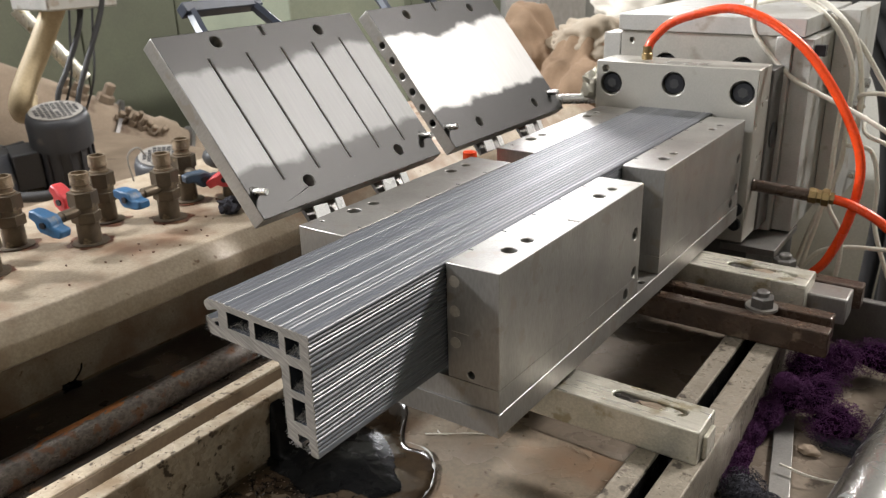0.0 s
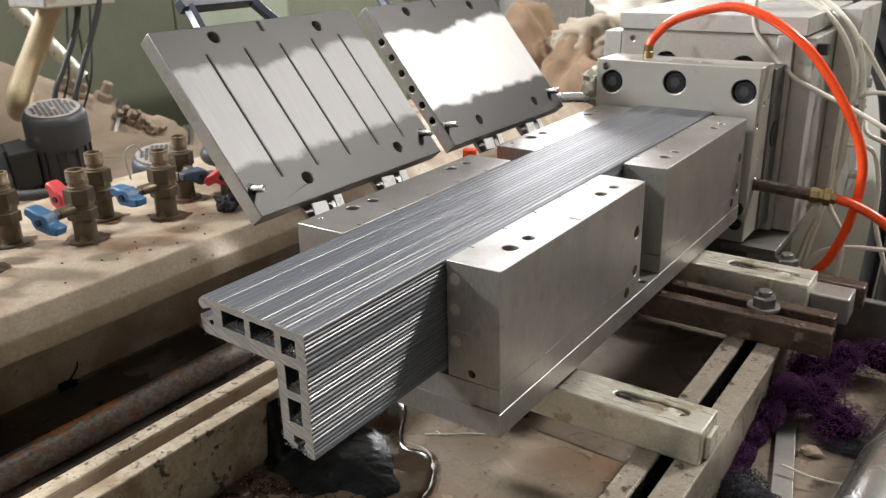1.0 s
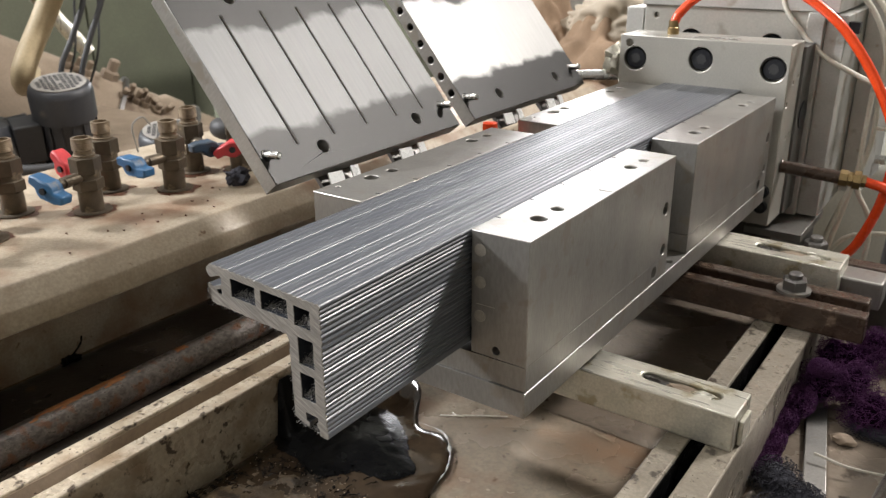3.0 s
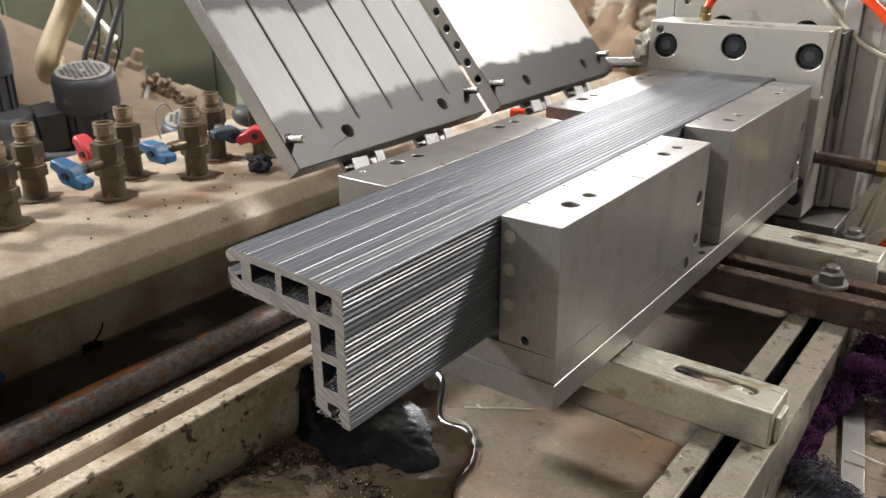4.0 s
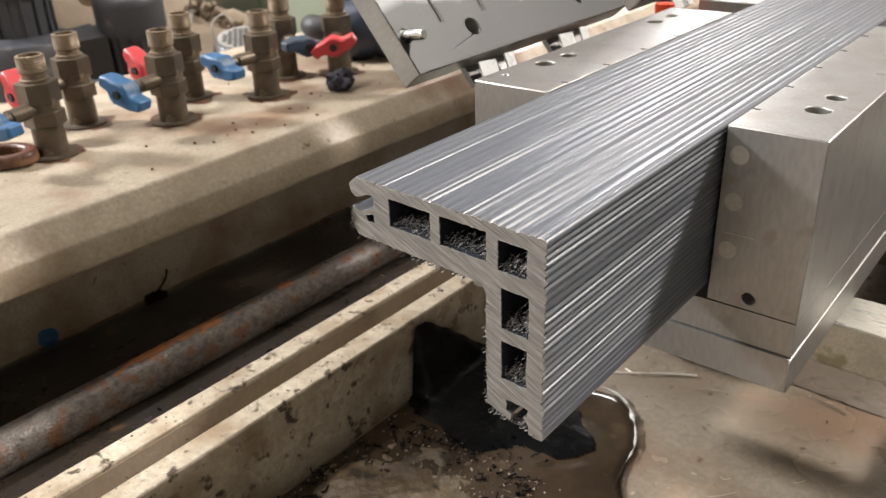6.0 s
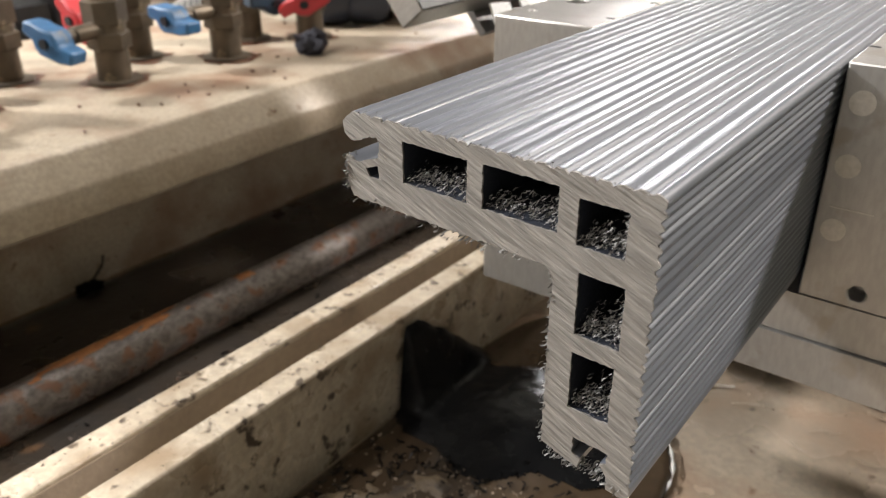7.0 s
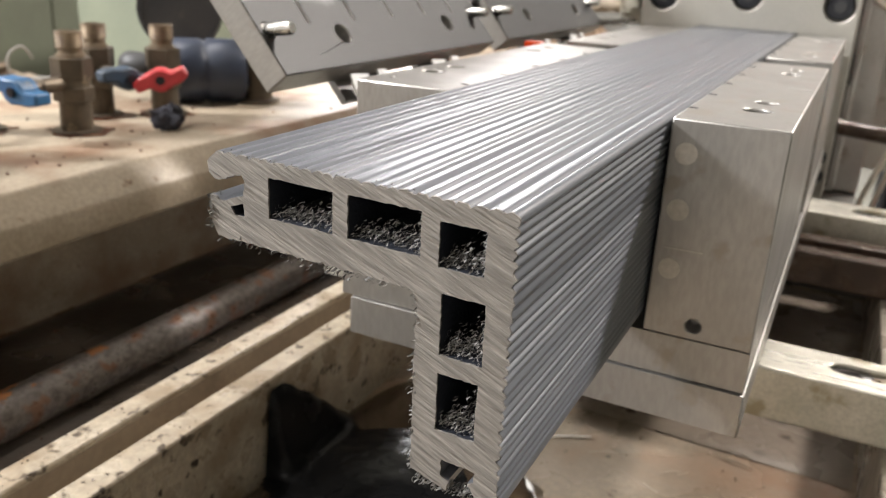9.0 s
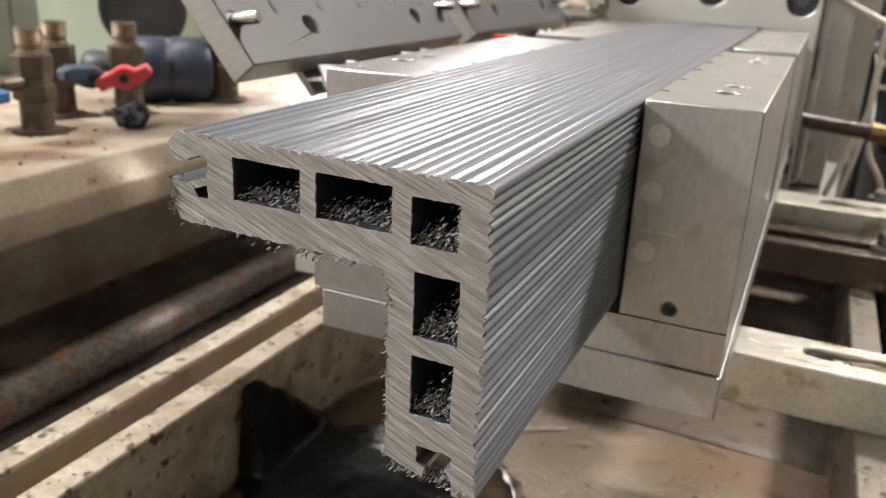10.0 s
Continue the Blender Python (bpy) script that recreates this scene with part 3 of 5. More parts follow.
# ---- the open lids, local x up the slope, y along, z out of the face ----
def lid(calib, m, label, slots, side_holes):
    L, W, T = 0.194, 0.2705, 0.017
    cuts = []
    if slots:
        for y in (0.0465, 0.0935, 0.1400, 0.1855, 0.2285):
            cuts.append(([(0.030, y - 0.0011), (0.164, y - 0.0011), (0.164, y + 0.0011), (0.030, y + 0.0011)], 0.013))
    for x, y in ((0.021, 0.0725), (0.021, 0.2105), (0.181, 0.0665), (0.178, 0.2055)):
        cuts.append((circle(x, y, 0.0062), 0.014))
    for y in (0.008, 0.2575):
        cuts.append((circle(0.0275, y, 0.0045, 14), 0.010))
    cuts.append(([(0.181, 0.127), (0.192, 0.127), (0.192, 0.1315), (0.181, 0.1315)], 0.004))
    bm = bmesh.new()
    sq = lambda a, b, c, d: [(a, c), (b, c), (b, d), (a, d)]
    holed_face(bm, sq(0, L, 0, W), cuts, lambda u, v, d: (u, v, -d))
    holed_face(bm, sq(0, L, 0, W), (), lambda u, v, d: (u, v, -T))
    side = [(circle(s, -T / 2, 0.0042, 14), 0.012) for s in side_holes]
    holed_face(bm, sq(0, L, -T, 0), side, lambda u, v, d: (u, d, v))
    holed_face(bm, sq(0, L, -T, 0), (), lambda u, v, d: (u, W - d, v))
    holed_face(bm, sq(0, W, -T, 0), (), lambda u, v, d: (0, u, v))
    holed_face(bm, sq(0, W, -T, 0), (), lambda u, v, d: (L, u, v))
    bmesh.ops.remove_doubles(bm, verts=bm.verts, dist=1e-6)
    t = part("lid", bm, LID if slots else LID_GLARE, calib, label, bevel=0.0009)
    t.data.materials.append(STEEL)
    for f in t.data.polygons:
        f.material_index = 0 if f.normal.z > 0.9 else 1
    t.matrix_basis = m
    for y in (0.008, 0.2575):
        bm = bmesh.new()
        lathe(bm, (0.0300, y, -0.004), (0.0195, y, 0.0135), [(0, 0.0036), (0.92, 0.0036), (1, 0.0026)], 20)
        part("dowel_pin", bm, BRIGHT, t, "bright steel dowel pin")
    for y in (0.062, 0.165):
        part("hinge", boxes((-0.014, 0.004, y, y + 0.05, -T - 0.0035, -T + 0.0005)), DARK_STEEL, t, "dark hinge leaf")
        for dy, w in ((0.002, 0.018), (0.032, 0.010)):
            bm = bmesh.new()
            box(bm, -0.0065, 0.0065, 0, w, -0.0007, 0.0007, pose(-0.0085, y + dy, -0.0075, 0, -12, 6))
            part("clip", bm, FOIL, t, "shiny bent clip")
    w, y = 0.125, 0.085
    for a, b in ((y, y + 0.02), (y + w, y + w - 0.02)):
        bm = bmesh.new()
        tube(bm, [(0.186, a, -T - 0.002), (0.205, a + (b - a) * 0.4, -T - 0.02), (0.25, b, -T - 0.03)], 0.0065, 6, 3)
        part("handle_post", bm, NAVY, t, "navy painted handle post")
    part("handle_bar", boxes((0.245, 0.257, y + 0.01, y + w - 0.01, -T - 0.037, -T - 0.024)), NAVY, t, "navy painted handle bar", bevel=0.001)
    return t


def lid_pose(y):
    """Hinged along the left blocks and swung back 129 degrees."""
    up, out = Vector((-0.634, 0.0, 0.773)), Vector((0.773, 0.0, 0.634))
    m = Matrix((up, (0, 1, 0), out)).transposed().to_4x4()
    m.translation = (-0.5235, y, 1.1645)
    return m


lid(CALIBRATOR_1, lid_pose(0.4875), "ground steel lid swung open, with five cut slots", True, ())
lid(CALIBRATOR_2, lid_pose(0.787), "ground steel lid swung open, window glare put into its bright field", False, (0.04, 0.062, 0.084, 0.106, 0.128, 0.15))

# ---- the extruded profile ----
PROFILE_Y0, PROFILE_Y1 = 0.335, 1.12


def ribbed(a, b, pitch, depth, rng, out, power, spread):
    """A ribbed edge from a to b; out points off the face. power 1 gives round ribs, more gives broad ribs with narrow grooves."""
    a, b, out = Vector(a), Vector(b), Vector(out)
    total, pts, s = (b - a).length, [], 0.0
    d = (b - a).normalized()
    while s < total - pitch * 0.6:
        w = min(pitch * rng.uniform(1 - spread, 1 + spread), total - s)
        k = depth * rng.uniform(0.7, 1.15)
        for i in range(8):
            u = i / 8
            pts.append(a + d * (s + u * w) - out * k * math.sin(math.pi * u) ** (2 * power))
        s += w
    return [(p.x, p.y) for p in pts]


def profile_section():
    rng = random.Random(5)
    x0, x1, z0, z1 = -0.4275, -0.325, 1.083, 1.170
    xi, zi = -0.3530, 1.1435
    o = [(x0, z1 - 0.004), (x0 + 0.003, z1 - 0.0005)]
    o += ribbed((x0 + 0.004, z1), (x1 - 0.002, z1), 0.0043, 0.0009, rng, (0, 1), 3.2, 0.35)
    o += [(x1 - 0.0012, z1 - 0.0003), (x1 - 0.0003, z1 - 0.0012)]
    o += ribbed((x1, z1 - 0.002), (x1, z0 + 0.003), 0.0033, 0.0011, rng, (1, 0), 1.3, 0.22)
    o += [(x1 - 0.0005, z0), (x1 - 0.007, z0), (x1 - 0.0072, z0 + 0.005), (x1 - 0.0095, z0 + 0.0075), (x1 - 0.0075, z0 + 0.0085), (x1 - 0.0075, z0 + 0.012),
          (x1 - 0.018, z0 + 0.012), (x1 - 0.018, z0 + 0.007), (x1 - 0.0155, z0 + 0.006), (x1 - 0.016, z0 + 0.003), (x1 - 0.022, z0 + 0.004), (xi, z0 + 0.006)]
    # the flange's underside, the lower arm, the groove and the upper lip
    o += [(xi, zi - 0.004), (xi - 0.002, zi), (-0.4245, zi), (-0.4262, zi + 0.003), (-0.4265, 1.152), (-0.4270, 1.1560), (-0.4245, 1.1557), (-0.4222, 1.1547), (-0.418, 1.1564),
          (-0.4137, 1.1580), (-0.4130, 1.1628), (-0.4142, 1.1640), (-0.418, 1.1633), (-0.4212, 1.1616), (-0.4245, 1.1612), (-0.4270, 1.1628)]
    clean = []
    for p in o:
        if not clean or (Vector(p) - Vector(clean[-1])).length > 1e-4:
            clean.append(p)
    holes = [(-0.4040, -0.3810, 1.1530, 1.1652), (-0.3760, -0.3525, 1.1530, 1.1655), (-0.3470, -0.3335, 1.1515, 1.1640),
             (-0.3455, -0.3325, 1.1268, 1.1446), (-0.3455, -0.3333, 1.1040, 1.1215)]
    return clean, holes


def end_y(x, y):
    """The saw cut runs a little askew."""
    return y + 0.065 * (-0.325 - x)


def profile():
    t = thing("extruded_profile", "grey ribbed wood-plastic angle profile with a sawn hollow end", "plastic profile", pose(-0.35, PROFILE_Y0, 1.083))
    inv = Matrix.Translation((0.35, -PROFILE_Y0, -1.083))
    out, holes = profile_section()
    loops = [out] + [[(a, d), (b, d), (b, c), (a, c)] for a, b, c, d in holes] + [[(-0.4187, 1.1537), (-0.4138, 1.1556), (-0.4134, 1.1516), (-0.4172, 1.1514)]]
    skin, edge = bmesh.new(), bmesh.new()
    jag = random.Random(8)
    for k, loop in enumerate(loops):
        shell = skin if k == 0 else bmesh.new()
        near = [shell.verts.new((x, end_y(x, PROFILE_Y0), z)) for x, z in loop]
        far = [shell.verts.new((x, PROFILE_Y1 if k == 0 else PROFILE_Y0 + 0.3, z)) for x, z in loop]
        for i in range(len(loop)):
            j = (i + 1) % len(loop)
            shell.faces.new((near[i], near[j], far[j], far[i]))
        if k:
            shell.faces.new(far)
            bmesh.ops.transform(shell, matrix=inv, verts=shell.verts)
            part("hollow_chamber", shell, HOLLOW_SHADE, t, "hollow chamber with shade put into its wall colour", smooth=0)
        # sawn face, with torn, wavy edges
        fine = []
        for i in range(len(loop)):
            p, q = Vector(loop[i]), Vector(loop[(i + 1) % len(loop)])
            steps = max(1, int((q - p).length / 0.0012))
            for s in range(steps):
                c = p.lerp(q, s / steps)
                if fine and (c - last).length < 0.0007:
                    continue
                last = c
                fine.append((c.x + jag.uniform(-1, 1) * (0.00016 if k else 0.0003), c.y + jag.uniform(-1, 1) * (0.00016 if k else 0.0003)))
        vs = [edge.verts.new((x, end_y(x, PROFILE_Y0) - 0.0006, z)) for x, z in fine]
        back = [edge.verts.new((x, end_y(x, PROFILE_Y0) + 0.0002, z)) for x, z in fine]
        for i in range(len(vs)):
            j = (i + 1) % len(vs)
            edge.edges.new((vs[i], vs[j]))
        loops[k] = (vs, back)
    bmesh.ops.triangle_fill(edge, edges=edge.edges[:], use_beauty=True)
    for vs, back in loops:
        for i in range(len(vs)):
            j = (i + 1) % len(vs)
            edge.faces.new((vs[i], vs[j], back[j], back[i]))
    for bm in (skin, edge):
        bmesh.ops.transform(bm, matrix=inv, verts=bm.verts)
    part("ribbed_body", skin, PLASTIC, t, smooth=50)
    part("sawn_face", edge, CUT, t, "pale rough sawn face with saw marks", smooth=0)
    # swarf: torn curls in the hollows and along the lower edges
    bm = bmesh.new()
    rng = random.Random(3)

    def curl(c, size):
        u = Vector((rng.gauss(0, 1), rng.gauss(0, 1), rng.gauss(0, 1))).normalized()
        v = u.orthogonal().normalized()
        w = u.cross(v)
        turn = rng.uniform(0.8, 2.6)
        prev = None
        for i in range(4):
            a = turn * i / 3
            p = Vector(c) + size * (math.sin(a) * u + (1 - math.cos(a)) * v)
            q = p + w * size * rng.uniform(0.25, 0.55)
            cur = (bm.verts.new(p), bm.verts.new(q))
            if prev:
                bm.faces.new((prev[0], prev[1], cur[1], cur[0]))
            prev = cur

    for a, b, c, d in holes:
        for _ in range(420):
            x = rng.uniform(a + 0.0006, b - 0.0006)
            right = (x - a) / (b - a)
            y = rng.uniform(0.0005, 0.009)
            z = c + abs(rng.gauss(0, 0.2)) * (d - c) * (0.6 + 0.7 * right)
            curl((x, end_y(x, PROFILE_Y0) + y, min(z, d - 0.001)), rng.uniform(0.0004, 0.001))
        for _ in range(110):
            z = rng.uniform(c, d)
            x = b - abs(rng.gauss(0, 0.0006))
            curl((x, end_y(x, PROFILE_Y0) + rng.uniform(-0.0008, 0.006), z), rng.uniform(0.0004, 0.001))
    for _ in range(1300):
        x, z = rng.choice(((rng.uniform(-0.424, -0.354), 1.1435), (-0.353, rng.uniform(1.088, 1.142)), (rng.uniform(-0.352, -0.327), 1.086), (-0.4265, rng.uniform(1.146, 1.156)), (rng.uniform(-0.425, -0.33), 1.1695)))
        s = 0.0005 if z > 1.16 else rng.uniform(0.0004, 0.0013)
        curl((x + rng.gauss(0, 0.0005), end_y(x, PROFILE_Y0) + rng.uniform(-0.001, 0.003), z + rng.gauss(0, 0.0003)), s)
    for _ in range(80):
        x = rng.gauss(-0.386, 0.012)
        curl((x, end_y(x, PROFILE_Y0) + rng.uniform(-0.001, 0.004), 1.1430 - abs(rng.gauss(0, 0.0014))), rng.uniform(0.0006, 0.0014))
    bmesh.ops.transform(bm, matrix=inv, verts=bm.verts)
    tagged(part("swarf", bm, SWARF, t, "torn grey sawing swarf", smooth=0), kind="stuff")
    return t


PROFILE = profile()
cam.data.dof.use_dof, cam.data.dof.focus_object, cam.data.dof.aperture_fstop = True, PROFILE, 20.0

# ---- the die ----


def cap_screw(parent, x, y, z, r):
    """A socket cap screw sunk in its counterbore, axis -y."""
    bm = bmesh.new()
    lathe(bm, (x, y, z), (x, y - 0.009, z), [(0, r), (0.85, r), (1, r * 0.9)], 24)
    screw = part("cap_screw", bm, BLACK_BOLT, parent, "black socket cap screw", smooth=40)
    bm = bmesh.new()
    lathe(bm, (x, y - 0.0088, z), (x, y - 0.0094, z), [(0, r * 0.52), (1, r * 0.5)], 6)
    part("socket", bm, BLACK, screw)


def die():
    t = thing("extrusion_die", "heavy ground steel extrusion die with black cap screws and heater plates", "extrusion die")
    bores = [(-0.468, 1.198), (-0.380, 1.203), (-0.290, 1.198)]
    front = [(circle(x, z, 0.0155, 24), 0.012) for x, z in bores] + [(circle(-0.477, 1.2175, 0.005, 16), 0.012)]
    side = [(circle(1.12, 1.18, 0.003, 12), 0.01), (circle(1.14, 1.185, 0.003, 12), 0.01), (circle(1.12, 1.11, 0.003, 12), 0.01), (circle(1.135, 1.113, 0.003, 12), 0.01), (circle(1.10, 1.155, 0.004, 12), 0.01)]
    part("die_plate", drilled(-0.490, -0.271, 1.09, 1.15, 1.0, 1.228, front=front, right=side), DIE_STEEL, t, bevel=0.001)
    for x, z in bores:
        cap_screw(t, x, 1.102, z, 0.0135)
    for x, z in ((-0.283, 1.045), (-0.283, 1.025)):
        cap_screw(t, x, 1.094, z, 0.009)
    rear = [(circle(x, 1.2105, 0.0165, 24), 0.014) for x in (-0.435, -0.325)] + [(circle(-0.488, 1.243, 0.004, 12), 0.01)]
    part("die_body", drilled(-0.505, -0.283, 1.205, 1.46, 0.98, 1.257, front=rear), DIE_STEEL, t, bevel=0.001)
    for x in (-0.435, -0.325):
        cap_screw(t, x, 1.219, 1.2105, 0.0145)
    part("neck", boxes((-0.48, -0.268, 1.15, 1.205, 1.0, 1.22)), DARK_STEEL, t, bevel=0.001)
    part("neck_bore", rod((-0.268, 1.178, 1.13), (-0.2665, 1.178, 1.13), 0.018), BLACK_BOLT, t)
    part("foot", boxes((-0.31, -0.236, 1.13, 1.26, 0.972, 0.982)), STEEL, t, bevel=0.0008)
    part("heater_plate", boxes((-0.508, -0.246, 1.20, 1.50, 1.2575, 1.281)), HEATER, t, "pale aluminium heater plate", bevel=0.001)
    part("heater_plate", boxes((-0.2825, -0.262, 1.20, 1.27, 0.985, 1.257)), HEATER, t, "pale aluminium heater plate", bevel=0.001)
    part("heater_plate", boxes((-0.2615, -0.236, 1.21, 1.45, 0.985, 1.254)), HEATER, t, "pale aluminium heater plate", bevel=0.001)
    part("heater_plate", boxes((-0.235, -0.205, 1.34, 1.50, 0.99, 1.282)), HEATER, t, "pale aluminium heater plate", bevel=0.001)
    part("heater_plate", boxes((-0.535, -0.509, 1.21, 1.44, 1.0, 1.252)), HEATER, t, "pale aluminium heater plate", bevel=0.001)
    part("clamp_lug", boxes((-0.2355, -0.222, 1.215, 1.228, 1.232, 1.246)), BLACK_BOLT, t)
    for i, z in enumerate((1.14, 1.17, 1.02)):
        bm = bmesh.new()
        lathe(bm, (-0.205, 1.38 + 0.03 * i, z), (-0.19, 1.38 + 0.03 * i, z), [(0, 0.008), (1, 0.008)], 6)
        part("terminal_nut", bm, BRIGHT, t)
    bm = bmesh.new()
    lathe(bm, (-0.432, 1.125, 1.228), (-0.432, 1.125, 1.246), [(0, 0.0075), (0.45, 0.0075), (0.5, 0.0065), (1, 0.0065)], 16)
    part("hose_fitting", bm, GOLD_BRASS, t, "brass push-in hose fitting")
    # Thin patch of bright steel on top of the die plate.
    part("bright_patch", boxes((-0.40, -0.34, 1.10, 1.12, 1.228, 1.2284)), BRIGHT, t)
    bm = bmesh.new()
    lathe(bm, (-0.271, 1.115, 1.0745), (-0.200, 1.125, 1.068), [(0, 0.0092), (0.05, 0.0082), (1, 0.0082)], 20)
    part("water_pipe", bm, RUST_BAR, t, "brown steel water pipe")
    bm = bmesh.new()
    lathe(bm, (-0.202, 1.125, 1.0682), (-0.172, 1.129, 1.0665), [(0, 0.0105), (0.3, 0.0105), (0.33, 0.0092), (0.5, 0.0092), (0.53, 0.012), (0.8, 0.012), (0.82, 0.008), (1, 0.008)], 8)
    part("pipe_coupling", bm, GOLD_BRASS, t, "brass hose coupling")
    lump_bm = bmesh.new()
    lump(lump_bm, (-0.503, 1.11, 1.19), (0.016, 0.02, 0.022), 3.3, 0.5, 1.5, 3)
    part("lifting_eye", lump_bm, ALU, t, "worn cast lug")
    bm = bmesh.new()
    lathe(bm, (-0.57, 1.09, 1.166), (-0.491, 1.12, 1.170), [(0, 0.007), (1, 0.007)], 16)
    part("side_pipe", bm, BRIGHT, t, "thin bright pipe stub")
    return t


die()
tagged(part("die_stand", boxes((-0.50, -0.28, 1.16, 1.46, 0.0, 0.98)), DARK_STEEL), "dark steel stand under the die", "stand")


def hose(name, label, points, r, material, category="hose", seg=12):
    bm = bmesh.new()
    tube(bm, points, r, seg)
    return tagged(part(name, bm, material, smooth=60), label, category)


hose("air_hose", "bright orange plastic hose arching off the die", [(-0.432, 1.125, 1.242), (-0.425, 1.13, 1.257), (-0.401, 1.14, 1.279), (-0.34, 1.15, 1.2955), (-0.294, 1.15, 1.287), (-0.253, 1.15, 1.264), (-0.218, 1.15, 1.232),
     (-0.178, 1.15, 1.175), (-0.151, 1.15, 1.112), (-0.153, 1.15, 1.044), (-0.169, 1.15, 0.986), (-0.189, 1.15, 0.953), (-0.24, 1.15, 0.9)], 0.0060, ORANGE)
hose("air_hose", "bright orange plastic hose on a brass coupling", [(-0.174, 1.129, 1.0665), (-0.148, 1.13, 1.060), (-0.108, 1.13, 1.039), (-0.05, 1.14, 0.98), (-0.02, 1.2, 0.8)], 0.0060, ORANGE)
for pts_, r_ in (
    ([(-0.316, 1.2, 1.35), (-0.316, 1.2, 1.305), (-0.314, 1.2, 1.268), (-0.294, 1.2, 1.239), (-0.257, 1.2, 1.204), (-0.219, 1.2, 1.185), (-0.182, 1.2, 1.169), (-0.134, 1.2, 1.144), (-0.05, 1.22, 1.09)], 0.0032),
    ([(-0.36, 1.32, 1.29), (-0.337, 1.3, 1.292), (-0.292, 1.3, 1.299), (-0.252, 1.3, 1.284), (-0.218, 1.3, 1.247), (-0.199, 1.3, 1.201), (-0.197, 1.3, 1.145), (-0.198, 1.3, 1.062), (-0.226, 1.3, 0.962), (-0.24, 1.3, 0.9)], 0.0037),
    ([(-0.37, 1.38, 1.292), (-0.334, 1.35, 1.296), (-0.286, 1.35, 1.296), (-0.245, 1.35, 1.272), (-0.202, 1.35, 1.235), (-0.159, 1.35, 1.174), (-0.1, 1.36, 1.1)], 0.0037),
    ([(-0.35, 1.34, 1.30), (-0.30, 1.33, 1.31), (-0.25, 1.33, 1.29), (-0.205, 1.32, 1.245), (-0.188, 1.32, 1.18), (-0.185, 1.32, 1.12)], 0.0037),
    ([(-0.19, 1.38, 1.14), (-0.186, 1.31, 1.168), (-0.152, 1.3, 1.174), (-0.09, 1.3, 1.16)], 0.0032),
    ([(-0.19, 1.41, 1.12), (-0.17, 1.3, 1.117), (-0.141, 1.3, 1.104), (-0.08, 1.3, 1.07)], 0.0032),
    ([(-0.195, 1.3, 1.098), (-0.16, 1.3, 1.093), (-0.145, 1.3, 1.045), (-0.14, 1.3, 0.986), (-0.112, 1.3, 0.912), (-0.08, 1.3, 0.86)], 0.0032),
    ([(-0.24, 1.25, 0.89), (-0.218, 1.25, 0.925), (-0.198, 1.25, 0.951), (-0.162, 1.25, 0.963), (-0.115, 1.25, 0.968), (-0.03, 1.25, 0.975)], 0.0032),
    ([(-0.199, 1.25, 1.171), (-0.2, 1.25, 1.099), (-0.2, 1.25, 1.05), (-0.208, 1.25, 0.998), (-0.22, 1.25, 0.934), (-0.225, 1.25, 0.87)], 0.0032),
    ([(-0.194, 1.22, 1.05), (-0.191, 1.22, 1.026), (-0.171, 1.22, 0.988), (-0.17, 1.22, 0.928), (-0.19, 1.22, 0.86)], 0.0032),
):
    tagged(hose("heater_cable", "milky white silicone heater cable hanging by the die", pts_, r_, WHITE_PIPE, "cable", 10), group="heater cables")
for k_ in range(3):
    d_ = 0.035 * k_
    tagged(hose("rubber_hose", "thick black rubber hose looped behind the die", [(-0.46 + d_, 1.75, 1.36), (-0.36 + d_, 1.7, 1.29), (-0.28 + d_, 1.7, 1.25), (-0.226 + d_, 1.7, 1.165), (-0.193 + d_, 1.7, 1.08), (-0.18 + d_, 1.75, 0.9), (-0.2 + d_, 1.8, 0.5), (-0.22 + d_, 1.8, 0.03)], 0.016, BLACK), group="black hoses")

# ---- the vacuum tank with its valves ----
ZC = 1.068  # tank top


def tank():
    t = thing("vacuum_tank", "cream sheet-steel vacuum tank with a dusty rust-stained top", "tank")
    bm = bmesh.new()
    edge = [(-1.07, ZC - 0.04), (-1.065, ZC), (-0.90, ZC), (-0.7455, ZC), (-0.7420, ZC - 0.001), (-0.7400, ZC - 0.003), (-0.7235, ZC - 0.0165), (-0.7220, ZC - 0.019), (-0.7190, ZC - 0.036), (-0.7210, ZC - 0.0385), (-0.75, ZC - 0.040), (-0.83, ZC - 0.042)]
    ys = [-0.7 + 2.3 * i / 60 for i in range(61)]
    rows = [[bm.verts.new((x, y, z + (0.0012 * noise.noise(Vector((x * 6, y * 6, 1)))))) for x, z in edge] for y in ys]
    for p, q in zip(rows, rows[1:]):
        for i in range(len(edge) - 1):
            bm.faces.new((p[i], p[i + 1], q[i + 1], q[i]))
    part("top_sheet", bm, TANK, t, smooth=50)
    part("tank_wall", boxes((-1.055, -0.828, -0.69, 1.59, 0.0, ZC - 0.02)), TANK, t, "dim olive-cream tank wall")
    return t


tank()


